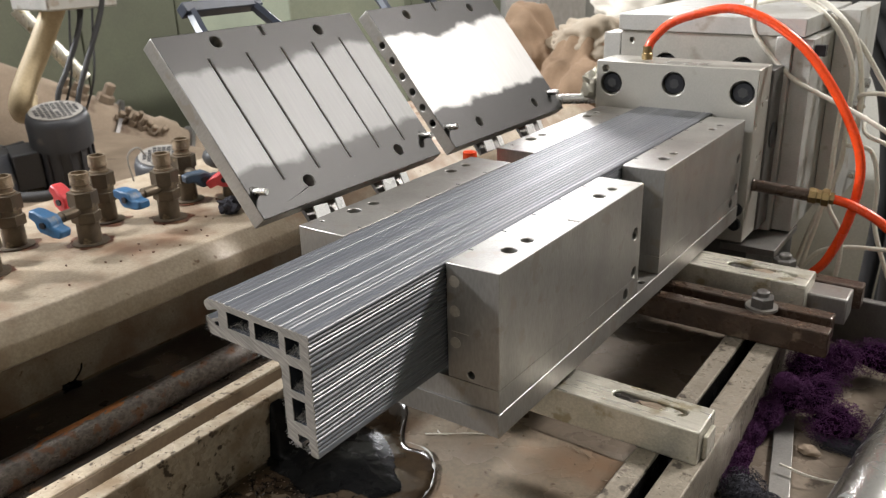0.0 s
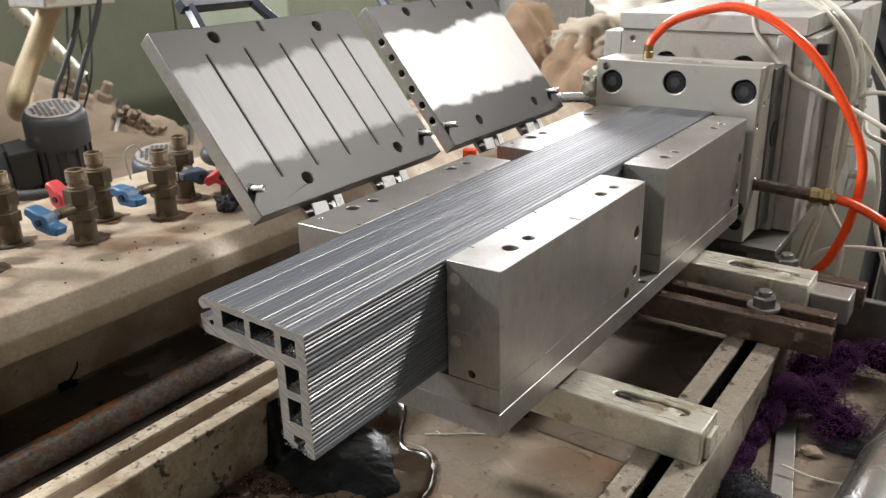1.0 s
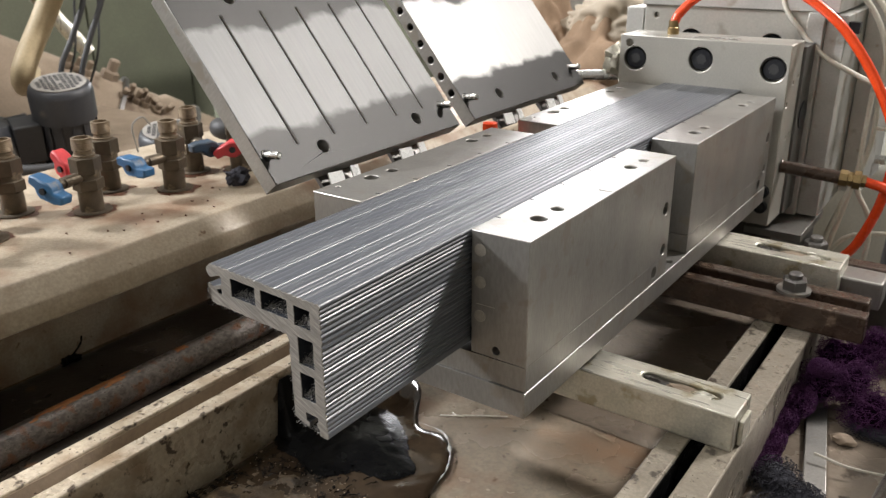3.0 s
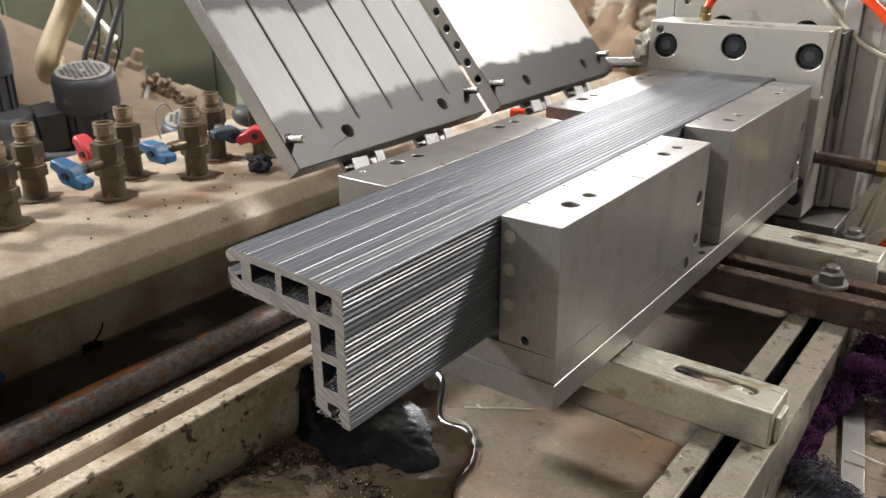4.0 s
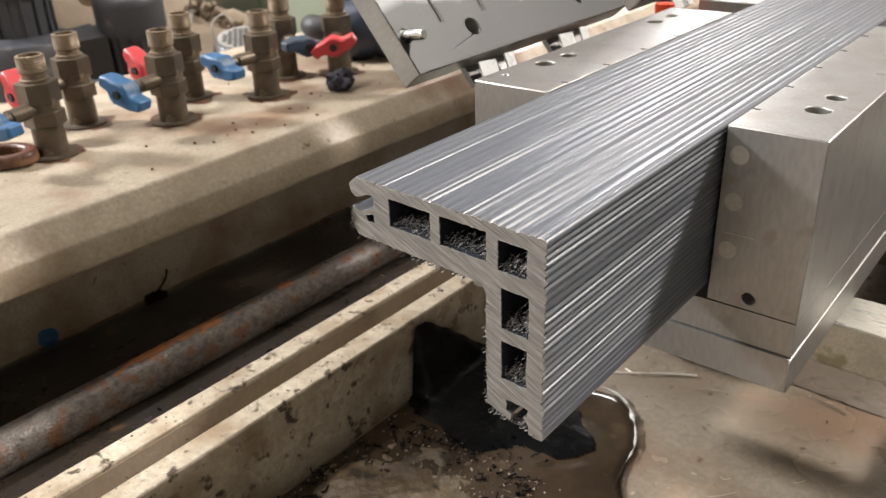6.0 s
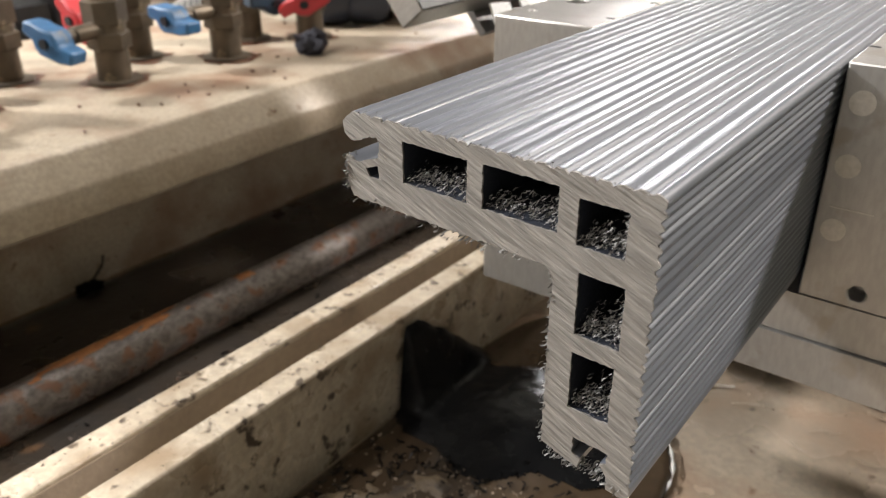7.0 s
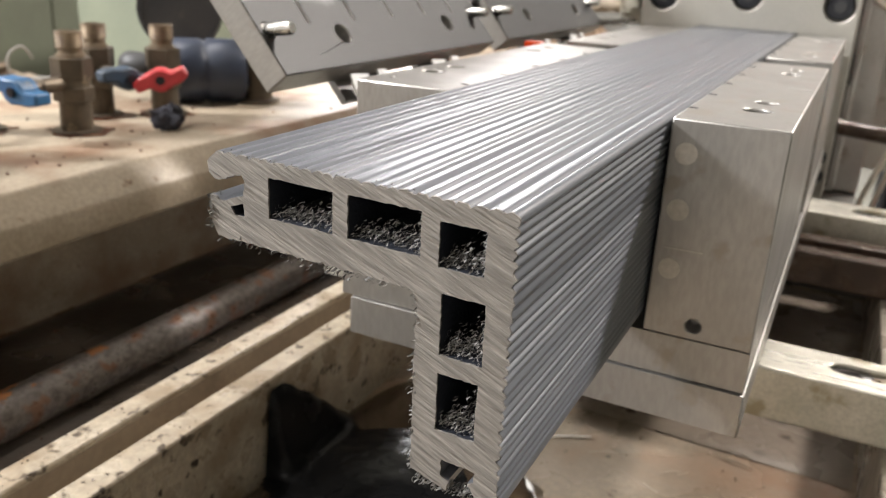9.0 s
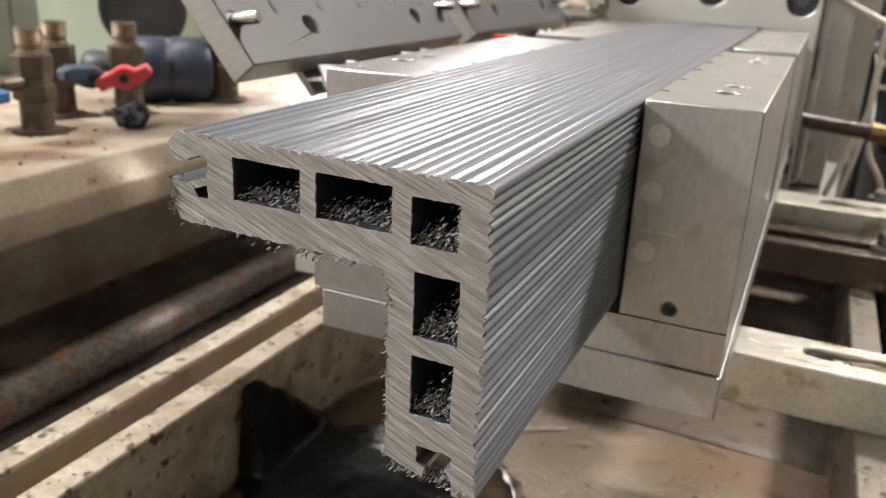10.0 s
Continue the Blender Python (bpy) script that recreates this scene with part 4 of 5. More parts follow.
def valve(m, blue, roll, rear_end=False):
    label = "tarnished brass ball valve with a %s butterfly handle" % ("blue" if blue else "red")
    t = thing("ball_valve", label, "ball valve", m, group="ball valves on the tank")
    bm = bmesh.new()
    lathe(bm, (0, 0, 0), (0, 0, 0.0028), [(0, 0.021), (0.7, 0.021), (1, 0.019)], 28)
    part("flange", bm, BRASS, t)
    bm = bmesh.new()
    lathe(bm, (0, 0, 0.0028), (0, 0, 0.032), [(0, 0.0132), (1, 0.0128)], 24)
    part("lower_pipe", bm, BRASS, t)
    bm = bmesh.new()
    lathe(bm, (0, 0, 0.028), (0, 0, 0.042), [(0, 0.0155), (0.08, 0.0168), (0.92, 0.0168), (1, 0.0155)], 6)
    lathe(bm, (0, 0, 0.042), (0, 0, 0.050), [(0, 0.0142), (1, 0.0142)], 16)
    lathe(bm, (0, 0, 0.048), (0, 0, 0.068), [(0, 0.0155), (0.06, 0.0168), (0.94, 0.0168), (1, 0.0145)], 6)
    part("body", bm, BRASS, t)
    bm = bmesh.new()
    rings = [(0, 0.0118), (0.16, 0.0118), (0.2, 0.0098), (0.36, 0.0096), (0.42, 0.0112)]
    for k in range(6):
        rings += [(0.45 + k * 0.085, 0.0112), (0.45 + k * 0.085 + 0.045, 0.0108)]
    rings += [(0.985, 0.0110), (1.0, 0.0104), (1.0, 0.0082), (0.6, 0.0082)]
    lathe(bm, (0, 0, 0.066), (0, 0, 0.090), rings, 22)
    part("nipple", bm, NIPPLE, t, "threaded brass nipple")
    bm = bmesh.new()
    lathe(bm, (0, -0.012, 0.045), (0, -0.050, 0.045), [(0, 0.0068), (0.6, 0.0068), (0.62, 0.005), (1, 0.005)], 14)
    part("stem", bm, BRASS, t)
    # butterfly handle across the stem, two rounded wings and a boss
    bm = bmesh.new()
    half = [(-0.0235, 0.0015), (-0.0225, 0.0115), (-0.0130, 0.0125), (-0.0055, 0.0110), (0.0040, 0.0105), (0.0090, 0.0065), (0.0120, 0.0005)]
    outline = half + [(-x, -z) for x, z in half]
    fr = [bm.verts.new((x, -0.063 + 0.004 * (abs(x) / 0.027) ** 2, z)) for x, z in outline]
    bk = [bm.verts.new((x, -0.044 - 0.001 * abs(x) / 0.027, z)) for x, z in outline]
    for i in range(len(outline)):
        j = (i + 1) % len(outline)
        bm.faces.new((fr[i], fr[j], bk[j], bk[i]))
    bm.faces.new(fr), bm.faces.new(bk[::-1])
    bmesh.ops.transform(bm, matrix=pose(0, 0, 0.044, 0, roll, 0), verts=bm.verts)
    handle = part("handle", bm, (DIRTY_BLUE if rear_end else BLUE) if blue else RED, t, "blue plastic butterfly handle" if blue else "red plastic butterfly handle", bevel=0.0022)
    part("handle_screw", rod((0, -0.0615, 0.044), (0, -0.064, 0.044), 0.004, 12), BLACK_BOLT, handle)
    # rust bled round the flange
    bm = bmesh.new()
    edge = ragged(0, 0, 0.026, 0.025, 0, m.translation.y * 50, 40, 0.5)
    low = [bm.verts.new((x, y, 0.0007)) for x, y in edge]
    bm.faces.new(low)
    part("rust_bleed", bm, WET_RUST, t, "brown rust stain round the flange", smooth=0)
    return t


for x_, y_, rz_, blue_, roll_ in ((-0.862, 0.522, 14, True, 12), (-0.918, 0.582, 6, False, 30), (-0.868, 0.406, 20, True, -12), (-0.855, 0.629, 4, True, -4), (-0.899, 0.693, 75, True, -10), (-0.928, 0.468, 6, False, 40), (-0.857, 0.735, 42, False, -38)):
    valve(pose(x_, y_, ZC, 0, 0, rz_) @ Matrix.Diagonal((1, 1, 0.94, 1)), blue_, roll_, rz_ > 60)



def flakes():
    bm = bmesh.new()
    rng = random.Random(64)
    for _ in range(45):
        x, y = rng.uniform(-0.98, -0.75), rng.uniform(0.1, 1.1)
        if rng.random() < 0.4:
            x, y = rng.gauss(-0.80, 0.03), rng.gauss(0.5, 0.1)
        if not -1.0 < x < -0.75:
            continue
        a, s_ = rng.uniform(0, math.tau), rng.uniform(0.0008, 0.0028)
        n = 7
        top = [bm.verts.new((x + s_ * rng.uniform(0.6, 1.1) * math.cos(a + k * math.tau / n), y + 0.5 * s_ * rng.uniform(0.6, 1.1) * math.sin(a + k * math.tau / n), ZC + 0.0014)) for k in range(n)]
        low = [bm.verts.new((v.co.x, v.co.y, ZC)) for v in top]
        bm.faces.new(top)
        for k in range(n):
            bm.faces.new((top[k], top[(k + 1) % n], low[(k + 1) % n], low[k]))
    return tagged(part("rust_flakes", bm, WET_RUST, smooth=0), "small dark rust flakes scattered on the tank top", "rust flakes", kind="stuff")


flakes()
bm_ = bmesh.new()
lump(bm_, (-0.803, 0.683, ZC + 0.010), (0.013, 0.013, 0.012), 7.7, 0.6, 2.2, 3)
tagged(part("rag_lump", bm_, CHARCOAL_YARN, smooth=0), "small dark crumpled rag lump on the tank", "rag")


def spanner():
    t = thing("ring_spanner", "rusty ring spanner lying on the tank top", "spanner", pose(-0.880, 0.372, ZC, 0, 0, 30))
    bm = bmesh.new()
    n = 28
    rows = [[bm.verts.new((r * math.cos(i * math.tau / n) * 1.25, r * math.sin(i * math.tau / n), z)) for i in range(n)] for r, z in ((0.022, 0.001), (0.0215, 0.012), (0.0125, 0.012), (0.0125, 0.001))]
    for p, q in zip(rows, rows[1:] + rows[:1]):
        for i in range(n):
            bm.faces.new((p[i], p[(i + 1) % n], q[(i + 1) % n], q[i]))
    part("ring", bm, WET_RUST, t, bevel=0.0025)
    part("shank", boxes((-0.16, -0.022, -0.010, 0.010, 0.002, 0.009)), WET_RUST, t, bevel=0.002)


spanner()


def motor(m, label, h, r, wide):
    t = thing("vertical_motor", label, "electric motor", m, group="pump motors")
    bm = bmesh.new()
    lathe(bm, (0, 0, 0), (0, 0, h * 0.62), [(0, r * 0.92), (1, r * 0.92)], 40)
    part("housing", bm, MOTOR, t, smooth=40)
    for i in range(16):
        a = i * math.tau / 16
        bm = bmesh.new()
        box(bm, r * 0.9, r * 1.0, -0.0015, 0.0015, h * 0.05, h * 0.6, pose(0, 0, 0, 0, 0, math.degrees(a)))
        part("fin", bm, MOTOR, t)
    bm = bmesh.new()
    lathe(bm, (0, 0, h * 0.58), (0, 0, h), [(0, r * 1.03), (0.75, r * 1.03), (0.92, r * 0.97), (1, r * 0.84)], 40)
    part("fan_cowl", bm, MOTOR, t, smooth=50)
    cover = part("fan_grille", rod((0, 0, h), (0, 0, h + 0.0015), r * 0.86, 36), GRILLE, t, "dusty grey fan grille")
    for i in range(-4, 5):
        for j in range(-3, 4):
            x, y = i * r * 0.16, j * r * 0.2
            if 0.15 * r < math.hypot(x, y) < r * 0.7:
                part("grille_slot", boxes((x - r * 0.06, x + r * 0.06, y - r * 0.07, y + r * 0.07, h + 0.001, h + 0.0021)), BLACK, cover)
    part("junction_box", boxes((-r * 1.75, -r * 0.85, -r * 0.5, r * 0.5, h * 0.12, h * 0.6)), MOTOR, t, bevel=0.003)
    if wide:
        bm = bmesh.new()
        lathe(bm, (0, 0, -0.02), (0, 0, h * 0.32), [(0, r * 1.6), (0.75, r * 1.6), (0.9, r * 1.5), (1, r * 1.0)], 40)
        part("pump_bowl", bm, MOTOR, t)
    return t


tagged(part("machine_plinth", boxes((-2.15, -1.42, 0.5, 1.35, 0.0, 0.905)), DUST, bevel=0.004), "dusty steel base under the pump motors", "machine base")
LEAN = Matrix.Rotation(radians(12), 4, Vector((0.58, 0.8, 0.0)))
motor(Matrix.Translation((-1.676, 0.976, 0.905)) @ LEAN @ pose(0, 0, 0, 0, 0, 70), "dusty black vertical pump motor with a slotted fan cover", 0.172, 0.0615, False)
motor(pose(-1.76, 0.80, 0.925, 0, 0, 30), "dusty black vertical pump motor on a dark bowl", 0.26, 0.063, True)
motor(Matrix.Translation((-1.36, 0.995, 0.86)) @ LEAN @ pose(0, 0, 0, 0, 0, 50), "low grey pump motor standing behind the valves", 0.155, 0.055, False)
tagged(part("machine_plinth", boxes((-1.415, -1.08, 0.85, 1.12, 0.0, 0.86)), DUST, bevel=0.003), "low dusty steel shelf behind the tank", "machine base")
hose("wire_hook", "thin bent grey wire hook on the tank", [(-1.045, 0.712, 1.0675), (-1.045, 0.708, 1.105), (-1.04, 0.722, 1.117), (-1.04, 0.734, 1.104)], 0.0014, GRILLE, "wire")
hose("corrugated_conduit", "black corrugated cable conduit by the motor", [(-1.721, 0.914, 0.999), (-1.735, 0.827, 0.984), (-1.677, 0.784, 0.941), (-1.576, 0.813, 0.933), (-1.518, 0.885, 0.933)], 0.011, BLACK, "conduit")


# ---- behind the tank ----
def dusty_drum():
    t = thing("vacuum_pump", "dust-caked sloping vacuum pump cylinder with clamps", "vacuum pump")
    a, b = Vector((-2.586, 1.102, 0.974)), Vector((-1.978, 2.11, 0.35))
    bm = bmesh.new()
    lathe(bm, a, b, [(0, 0.19), (0.45, 0.20), (0.46, 0.211), (0.5, 0.211), (0.51, 0.20), (1, 0.20)], 48)
    part("cylinder", bm, DUST, t, smooth=40)
    rng = random.Random(12)
    axis = (b - a).normalized()

    def stud(at, out, r, h):
        """A nut and its stud standing on the shell."""
        out = (Vector(out) - axis * axis.dot(Vector(out))).normalized()
        p = a.lerp(b, at) + out * 0.198
        bm = bmesh.new()
        lathe(bm, p, p + out * h * 0.4, [(0, r * 1.7), (0.8, r * 1.7), (1, r * 1.4)], 6)
        lathe(bm, p + out * h * 0.4, p + out * h, [(0, r), (0.9, r), (1, r * 0.7)], 10)
        return bm

    for k in range(9):
        at = 0.365 + 0.013 * k + rng.uniform(-0.004, 0.004)
        part("clamp_nut", stud(at, (0.64 + rng.uniform(-0.12, 0.12), 0.1, 0.77), 0.008 + rng.uniform(0, 0.003), rng.uniform(0.03, 0.055)), DUST, t, "dust-caked clamp stud")
    for k in range(3):
        part("clamp_nut", stud(0.235 + 0.022 * k, (0.5, 0.2, 0.85), 0.009, 0.045), DUST, t, "dust-caked clamp stud")
    port = stud(0.327, (0.34, 0.34, 0.88), 0.016, 0.06)
    part("oil_port", port, DUST, t, "dusty oil filler port")
    d = (b - a).normalized()
    for s in (0.36, 0.53, 0.72):
        p = a.lerp(b, s)
        bm = bmesh.new()
        lathe(bm, p, p + d * 0.014, [(0, 0.206), (0.1, 0.2145), (0.9, 0.2145), (1, 0.206)], 48)
        part("clamp_band", bm, DARK_STEEL, t, "dark steel clamp band")
    return t


dusty_drum()
tagged(part("steel_trestle", boxes((-2.75, -2.16, 0.95, 1.95, 0.0, 0.66)), DUST), "dusty steel frame under the pump cylinder", "frame")
tagged(part("steel_tube", rod((-2.035, 1.125, 1.255), (-1.975, 1.235, 1.075), 0.018, 20), ALU), "scuffed slanting metal tube behind the motors", "tube")
hose("vacuum_hose", "thick yellowed vacuum hose hanging behind the motors", [(-1.8, 1.14, 1.36), (-1.8, 1.101, 1.308), (-1.8, 1.086, 1.272), (-1.8, 1.058, 1.226), (-1.8, 1.022, 1.169), (-1.8, 0.991, 1.123), (-1.8, 0.966, 1.078), (-1.84, 0.985, 1.045), (-1.95, 1.05, 1.03), (-2.15, 1.17, 1.02)], 0.0245, CREAM)
for pts_ in ([(-1.676, 1.129, 1.306), (-1.676, 1.116, 1.26), (-1.676, 1.087, 1.201), (-1.676, 1.056, 1.145), (-1.676, 1.023, 1.068), (-1.676, 1.017, 0.956)],
             [(-1.704, 1.094, 1.292), (-1.704, 1.073, 1.222), (-1.704, 1.031, 1.145), (-1.704, 0.996, 1.082), (-1.704, 0.989, 0.956)]):
    hose("power_cable", "black power cable hanging from the box", pts_, 0.006, BLACK, "cable")
for dx_, dy_ in ((-0.06, 0.05), (-0.03, 0.09)):
    hose("thin_wire", "thin dark wire hanging behind the motors", [(-1.78 + dx_, 1.10 + dy_, 1.30), (-1.79 + dx_, 1.09 + dy_, 1.20), (-1.77 + dx_, 1.06 + dy_, 1.10), (-1.80 + dx_, 1.03 + dy_, 0.99), (-1.79 + dx_, 1.02 + dy_, 0.905)], 0.0028, BLACK, "wire", 8)
tagged(part("switch_box", boxes((-1.816, -1.676, 0.996, 1.161, 1.268, 1.46)), HEATER, bevel=0.004), "pale grey switch box over the motors", "switch box")
tagged(part("grey_cabinet", boxes((-2.75, -2.25, 0.55, 0.98, 0.0, 1.6)), GRILLE, bevel=0.006), "grey machine housing behind the motors", "machine housing")


def green_cabinet():
    t = thing("control_cabinet", "tall olive-green steel control cabinet with door seams", "cabinet")
    part("cabinet_body", boxes((-3.4, -2.962, 1.45, 4.9, 0.0, 2.1)), GREEN, t)
    for y0, y1 in ((1.454, 1.84), (1.846, 2.28), (2.286, 2.9), (2.906, 3.9), (3.906, 4.89)):
        part("cabinet_door", boxes((-2.96, -2.935, y0, y1, 0.06, 2.08)), GREEN, t, bevel=0.004)
    return t


green_cabinet()
tagged(part("electric_box", boxes((-2.42, -1.95, 1.96, 2.56, 0.45, 1.27)), PALE_GREEN, bevel=0.006), "pale green electric box behind the lids", "electric box")
tagged(part("sheet_metal_housing", boxes((-1.30, -1.18, 2.2, 2.5, 0.0, 1.42)), GRILLE, bevel=0.004), "plain grey sheet-metal housing behind the sacks", "machine housing")
tagged(part("partition", boxes((-0.75, 0.9, 2.72, 2.76, 0.0, 1.5)), CREAM_PAINT), "plain pale grey partition panel behind the sacks", "partition")


def gauge():
    t = thing("pressure_gauge", "grey round pressure gauge on a pipe behind the valves", "pressure gauge", pose(-1.05, 0.963, 1.146, 0, 0, 44))
    bm = bmesh.new()
    lathe(bm, (0, 0.022, 0), (0, -0.016, 0), [(0, 0.045), (0.7, 0.05), (1, 0.052), (1, 0.046), (0.9, 0.045)], 40)
    part("case", bm, MOTOR, t)
    part("dial", rod((0, -0.010, 0), (0, -0.011, 0), 0.0455, 36), GLASS, t, "grey dial under glass")
    part("gauge_stem", rod((0, 0.005, -0.05), (0, 0.005, -0.078), 0.008, 14), BRASS, t)
    return t


gauge()
def hose_coupling():
    """A thick dark coupling lying on the tank, and the pipe post that it ends on."""
    t = thing("hose_coupling", "dark navy rubber coupling and pipe post on the tank", "coupling")
    bm = bmesh.new()
    lathe(bm, (-0.905, 0.782, 1.101), (-0.846, 0.842, 1.101), [(0, 0.02), (0.03, 0.03), (0.12, 0.033), (0.45, 0.033), (0.5, 0.0305), (0.55, 0.033), (0.9, 0.033), (0.97, 0.03), (1, 0.02)], 32)
    part("sleeve", bm, NAVY, t)
    bm = bmesh.new()
    lathe(bm, (-0.838, 0.850, ZC), (-0.838, 0.850, ZC + 0.085), [(0, 0.024), (0.04, 0.024), (0.05, 0.016), (0.7, 0.016), (0.72, 0.019), (1, 0.019)], 24)
    part("pipe_post", bm, BRASS, t, "tarnished brass pipe post")
    bm = bmesh.new()
    tube(bm, [(-0.905, 0.782, 1.10), (-0.93, 0.77, 1.105), (-0.955, 0.79, 1.10), (-0.975, 0.83, 1.085)], 0.014, 14)
    part("hose_end", bm, BLACK, t, "black hose end")
    return t


hose_coupling()


def sack(name, c, size, material, label, seed, category="sack"):
    bm = bmesh.new()
    lump(bm, c, size, seed, 0.3, 1.6, 5)
    for v in bm.verts:
        n = noise.noise(v.co * 18 + Vector((seed, 2, 0))) + 0.6 * abs(noise.noise(v.co * 42 + Vector((seed, 0, 5))))
        v.co += (v.co - Vector(c)).normalized() * 0.016 * n
    return tagged(part(name, bm, material, smooth=70), label, category)


tagged(part("pallet_stack", boxes((-1.5, -0.55, 1.62, 2.5, 0.0, 0.86)), DUST), "dusty pallet stack under the sacks", "pallet")
sack("burlap_sack", (-0.99, 1.78, 1.00), (0.17, 0.14, 0.21), SACK, "brown burlap sack slumped behind the die", 1.0)
sack("burlap_sack", (-0.80, 1.70, 0.98), (0.13, 0.13, 0.18), SACK, "brown burlap sack slumped behind the die", 4.0)
sack("crumpled_cloth", (-0.80, 1.78, 1.16), (0.12, 0.1, 0.06), BEIGE_BAG, "beige crumpled cloth bundle on the sacks", 2.4, "cloth")
sack("plastic_bag", (-0.72, 2.0, 1.24), (0.2, 0.14, 0.07), WHITE_BAG, "white woven plastic bag, crumpled", 6.1, "bag")


def bucket():
    t = thing("bucket", "black bucket with a yellow foot on the floor", "bucket", pose(-0.03, 1.75, 0.0))
    bm = bmesh.new()
    lathe(bm, (0, 0, 0.25), (0, 0, 0.95), [(0, 0.12), (1, 0.14), (1, 0.13), (0.1, 0.11)], 32)
    part("shell", bm, BLACK, t)
    part("stand", rod((0, 0, 0), (0, 0, 0.25), 0.14, 32), YELLOW, t, "yellow plastic foot")


bucket()

# ---- wet clutter in the tray ----


def flat_blob(name, outline, z, material, label, category, thick=0.003):
    bm = bmesh.new()
    n = len(outline)
    c = Vector((sum(p[0] for p in outline) / n, sum(p[1] for p in outline) / n))
    rings = []
    for s, h in ((1.0, 0.0), (0.97, 0.7), (0.9, 1.0), (0.6, 1.05), (0.3, 1.0)):
        rings.append([bm.verts.new((c.x + (x - c.x) * s, c.y + (y - c.y) * s, z + thick * h + 0.001 * noise.noise(Vector((x * 60 * s, y * 60 * s, 2))))) for x, y in outline])
    for p, q in zip(rings, rings[1:]):
        for i in range(n):
            bm.faces.new((p[i], p[(i + 1) % n], q[(i + 1) % n], q[i]))
    bm.faces.new(rings[-1])
    return tagged(part(name, bm, material, smooth=70), label, category)


# The points near y 0.62 stretch the puddle over tray that is only shaded.
WET_EDGE = [(-0.529, 0.20), (-0.529, 0.33), (-0.529, 0.46), (-0.529, 0.56), (-0.515, 0.620), (-0.478, 0.618), (-0.437, 0.561), (-0.408, 0.560), (-0.387, 0.541), (-0.374, 0.518), (-0.370, 0.498), (-0.364, 0.478), (-0.345, 0.450), (-0.350, 0.40), (-0.33, 0.33), (-0.34, 0.25), (-0.42, 0.18)]
PUDDLE = flat_blob("puddle", [(p.x, p.y) for p in spline([(x, y, 0) for x, y in WET_EDGE + WET_EDGE[:1]], 5)][:-1], ZT + 0.0015, WATER, "brown oily puddle with a bright wet edge in the tray, its far end put in for shade", "puddle", 0.0028)

# Thin pale rim laid on as a highlight; it thins out and breaks.
bm_ = bmesh.new()
rim_ = spline([(x, y, ZT + 0.0030) for x, y in WET_EDGE[6:11]], 14)
for i_, (p_, q_) in enumerate(zip(rim_, rim_[1:])):
    r_ = 0.0002 + 0.0022 * math.sin(math.pi * (i_ + 0.5) / len(rim_)) * max(0.0, 0.42 + 1.3 * noise.noise(Vector((i_ * 0.21, 3, 1))))
    r2_ = 0.0002 + 0.0022 * math.sin(math.pi * (i_ + 1.5) / len(rim_)) * max(0.0, 0.42 + 1.3 * noise.noise(Vector(((i_ + 1) * 0.21, 3, 1))))
    lathe(bm_, p_, q_, [(0, r_), (1, max(0.0002, r2_))], 10)
for v_ in bm_.verts:
    v_.co.z = ZT + 0.0032 + (v_.co.z - ZT - 0.0030) * 0.55
part("edge_glint", bm_, EDGE_GLINT, PUDDLE, "pale rim painted for the glint on the puddle's wet edge", smooth=80)


# This first sheet is put in for shade on the tray behind the bar.
flat_blob("oil_or_shade_film", [(-0.50, 0.648), (-0.36, 0.652), (-0.214, 0.645), (-0.213, 0.75), (-0.213, 0.9), (-0.214, 0.995), (-0.35, 1.0), (-0.5, 0.99), (-0.525, 0.85), (-0.52, 0.72)], ZT + 0.0012, BROWN_FILM, "dark brown sheet laid in for the shade under the clamp bars", "oil film", 0.0018)
flat_blob("oil_or_shade_film", [(-0.153, 0.5), (-0.153, 0.8), (-0.152, 1.0), (-0.05, 1.005), (0.05, 1.0), (0.055, 0.85), (0.05, 0.65), (-0.02, 0.55), (-0.08, 0.5)], ZT + 0.0012, BROWN_FILM, "dark brown oily film under the yarn and the silver pipe", "oil film", 0.0018)
flat_blob("oil_or_shade_film", [(-0.822, -0.3), (-0.822, 0.3), (-0.822, 0.9), (-0.79, 0.97), (-0.70, 0.985), (-0.62, 0.97), (-0.588, 0.92), (-0.586, 0.5), (-0.586, 0.2), (-0.586, -0.3)], ZT + 0.0015, OIL, "dark brown oily water film between the tank and the rail", "oil film", 0.002)


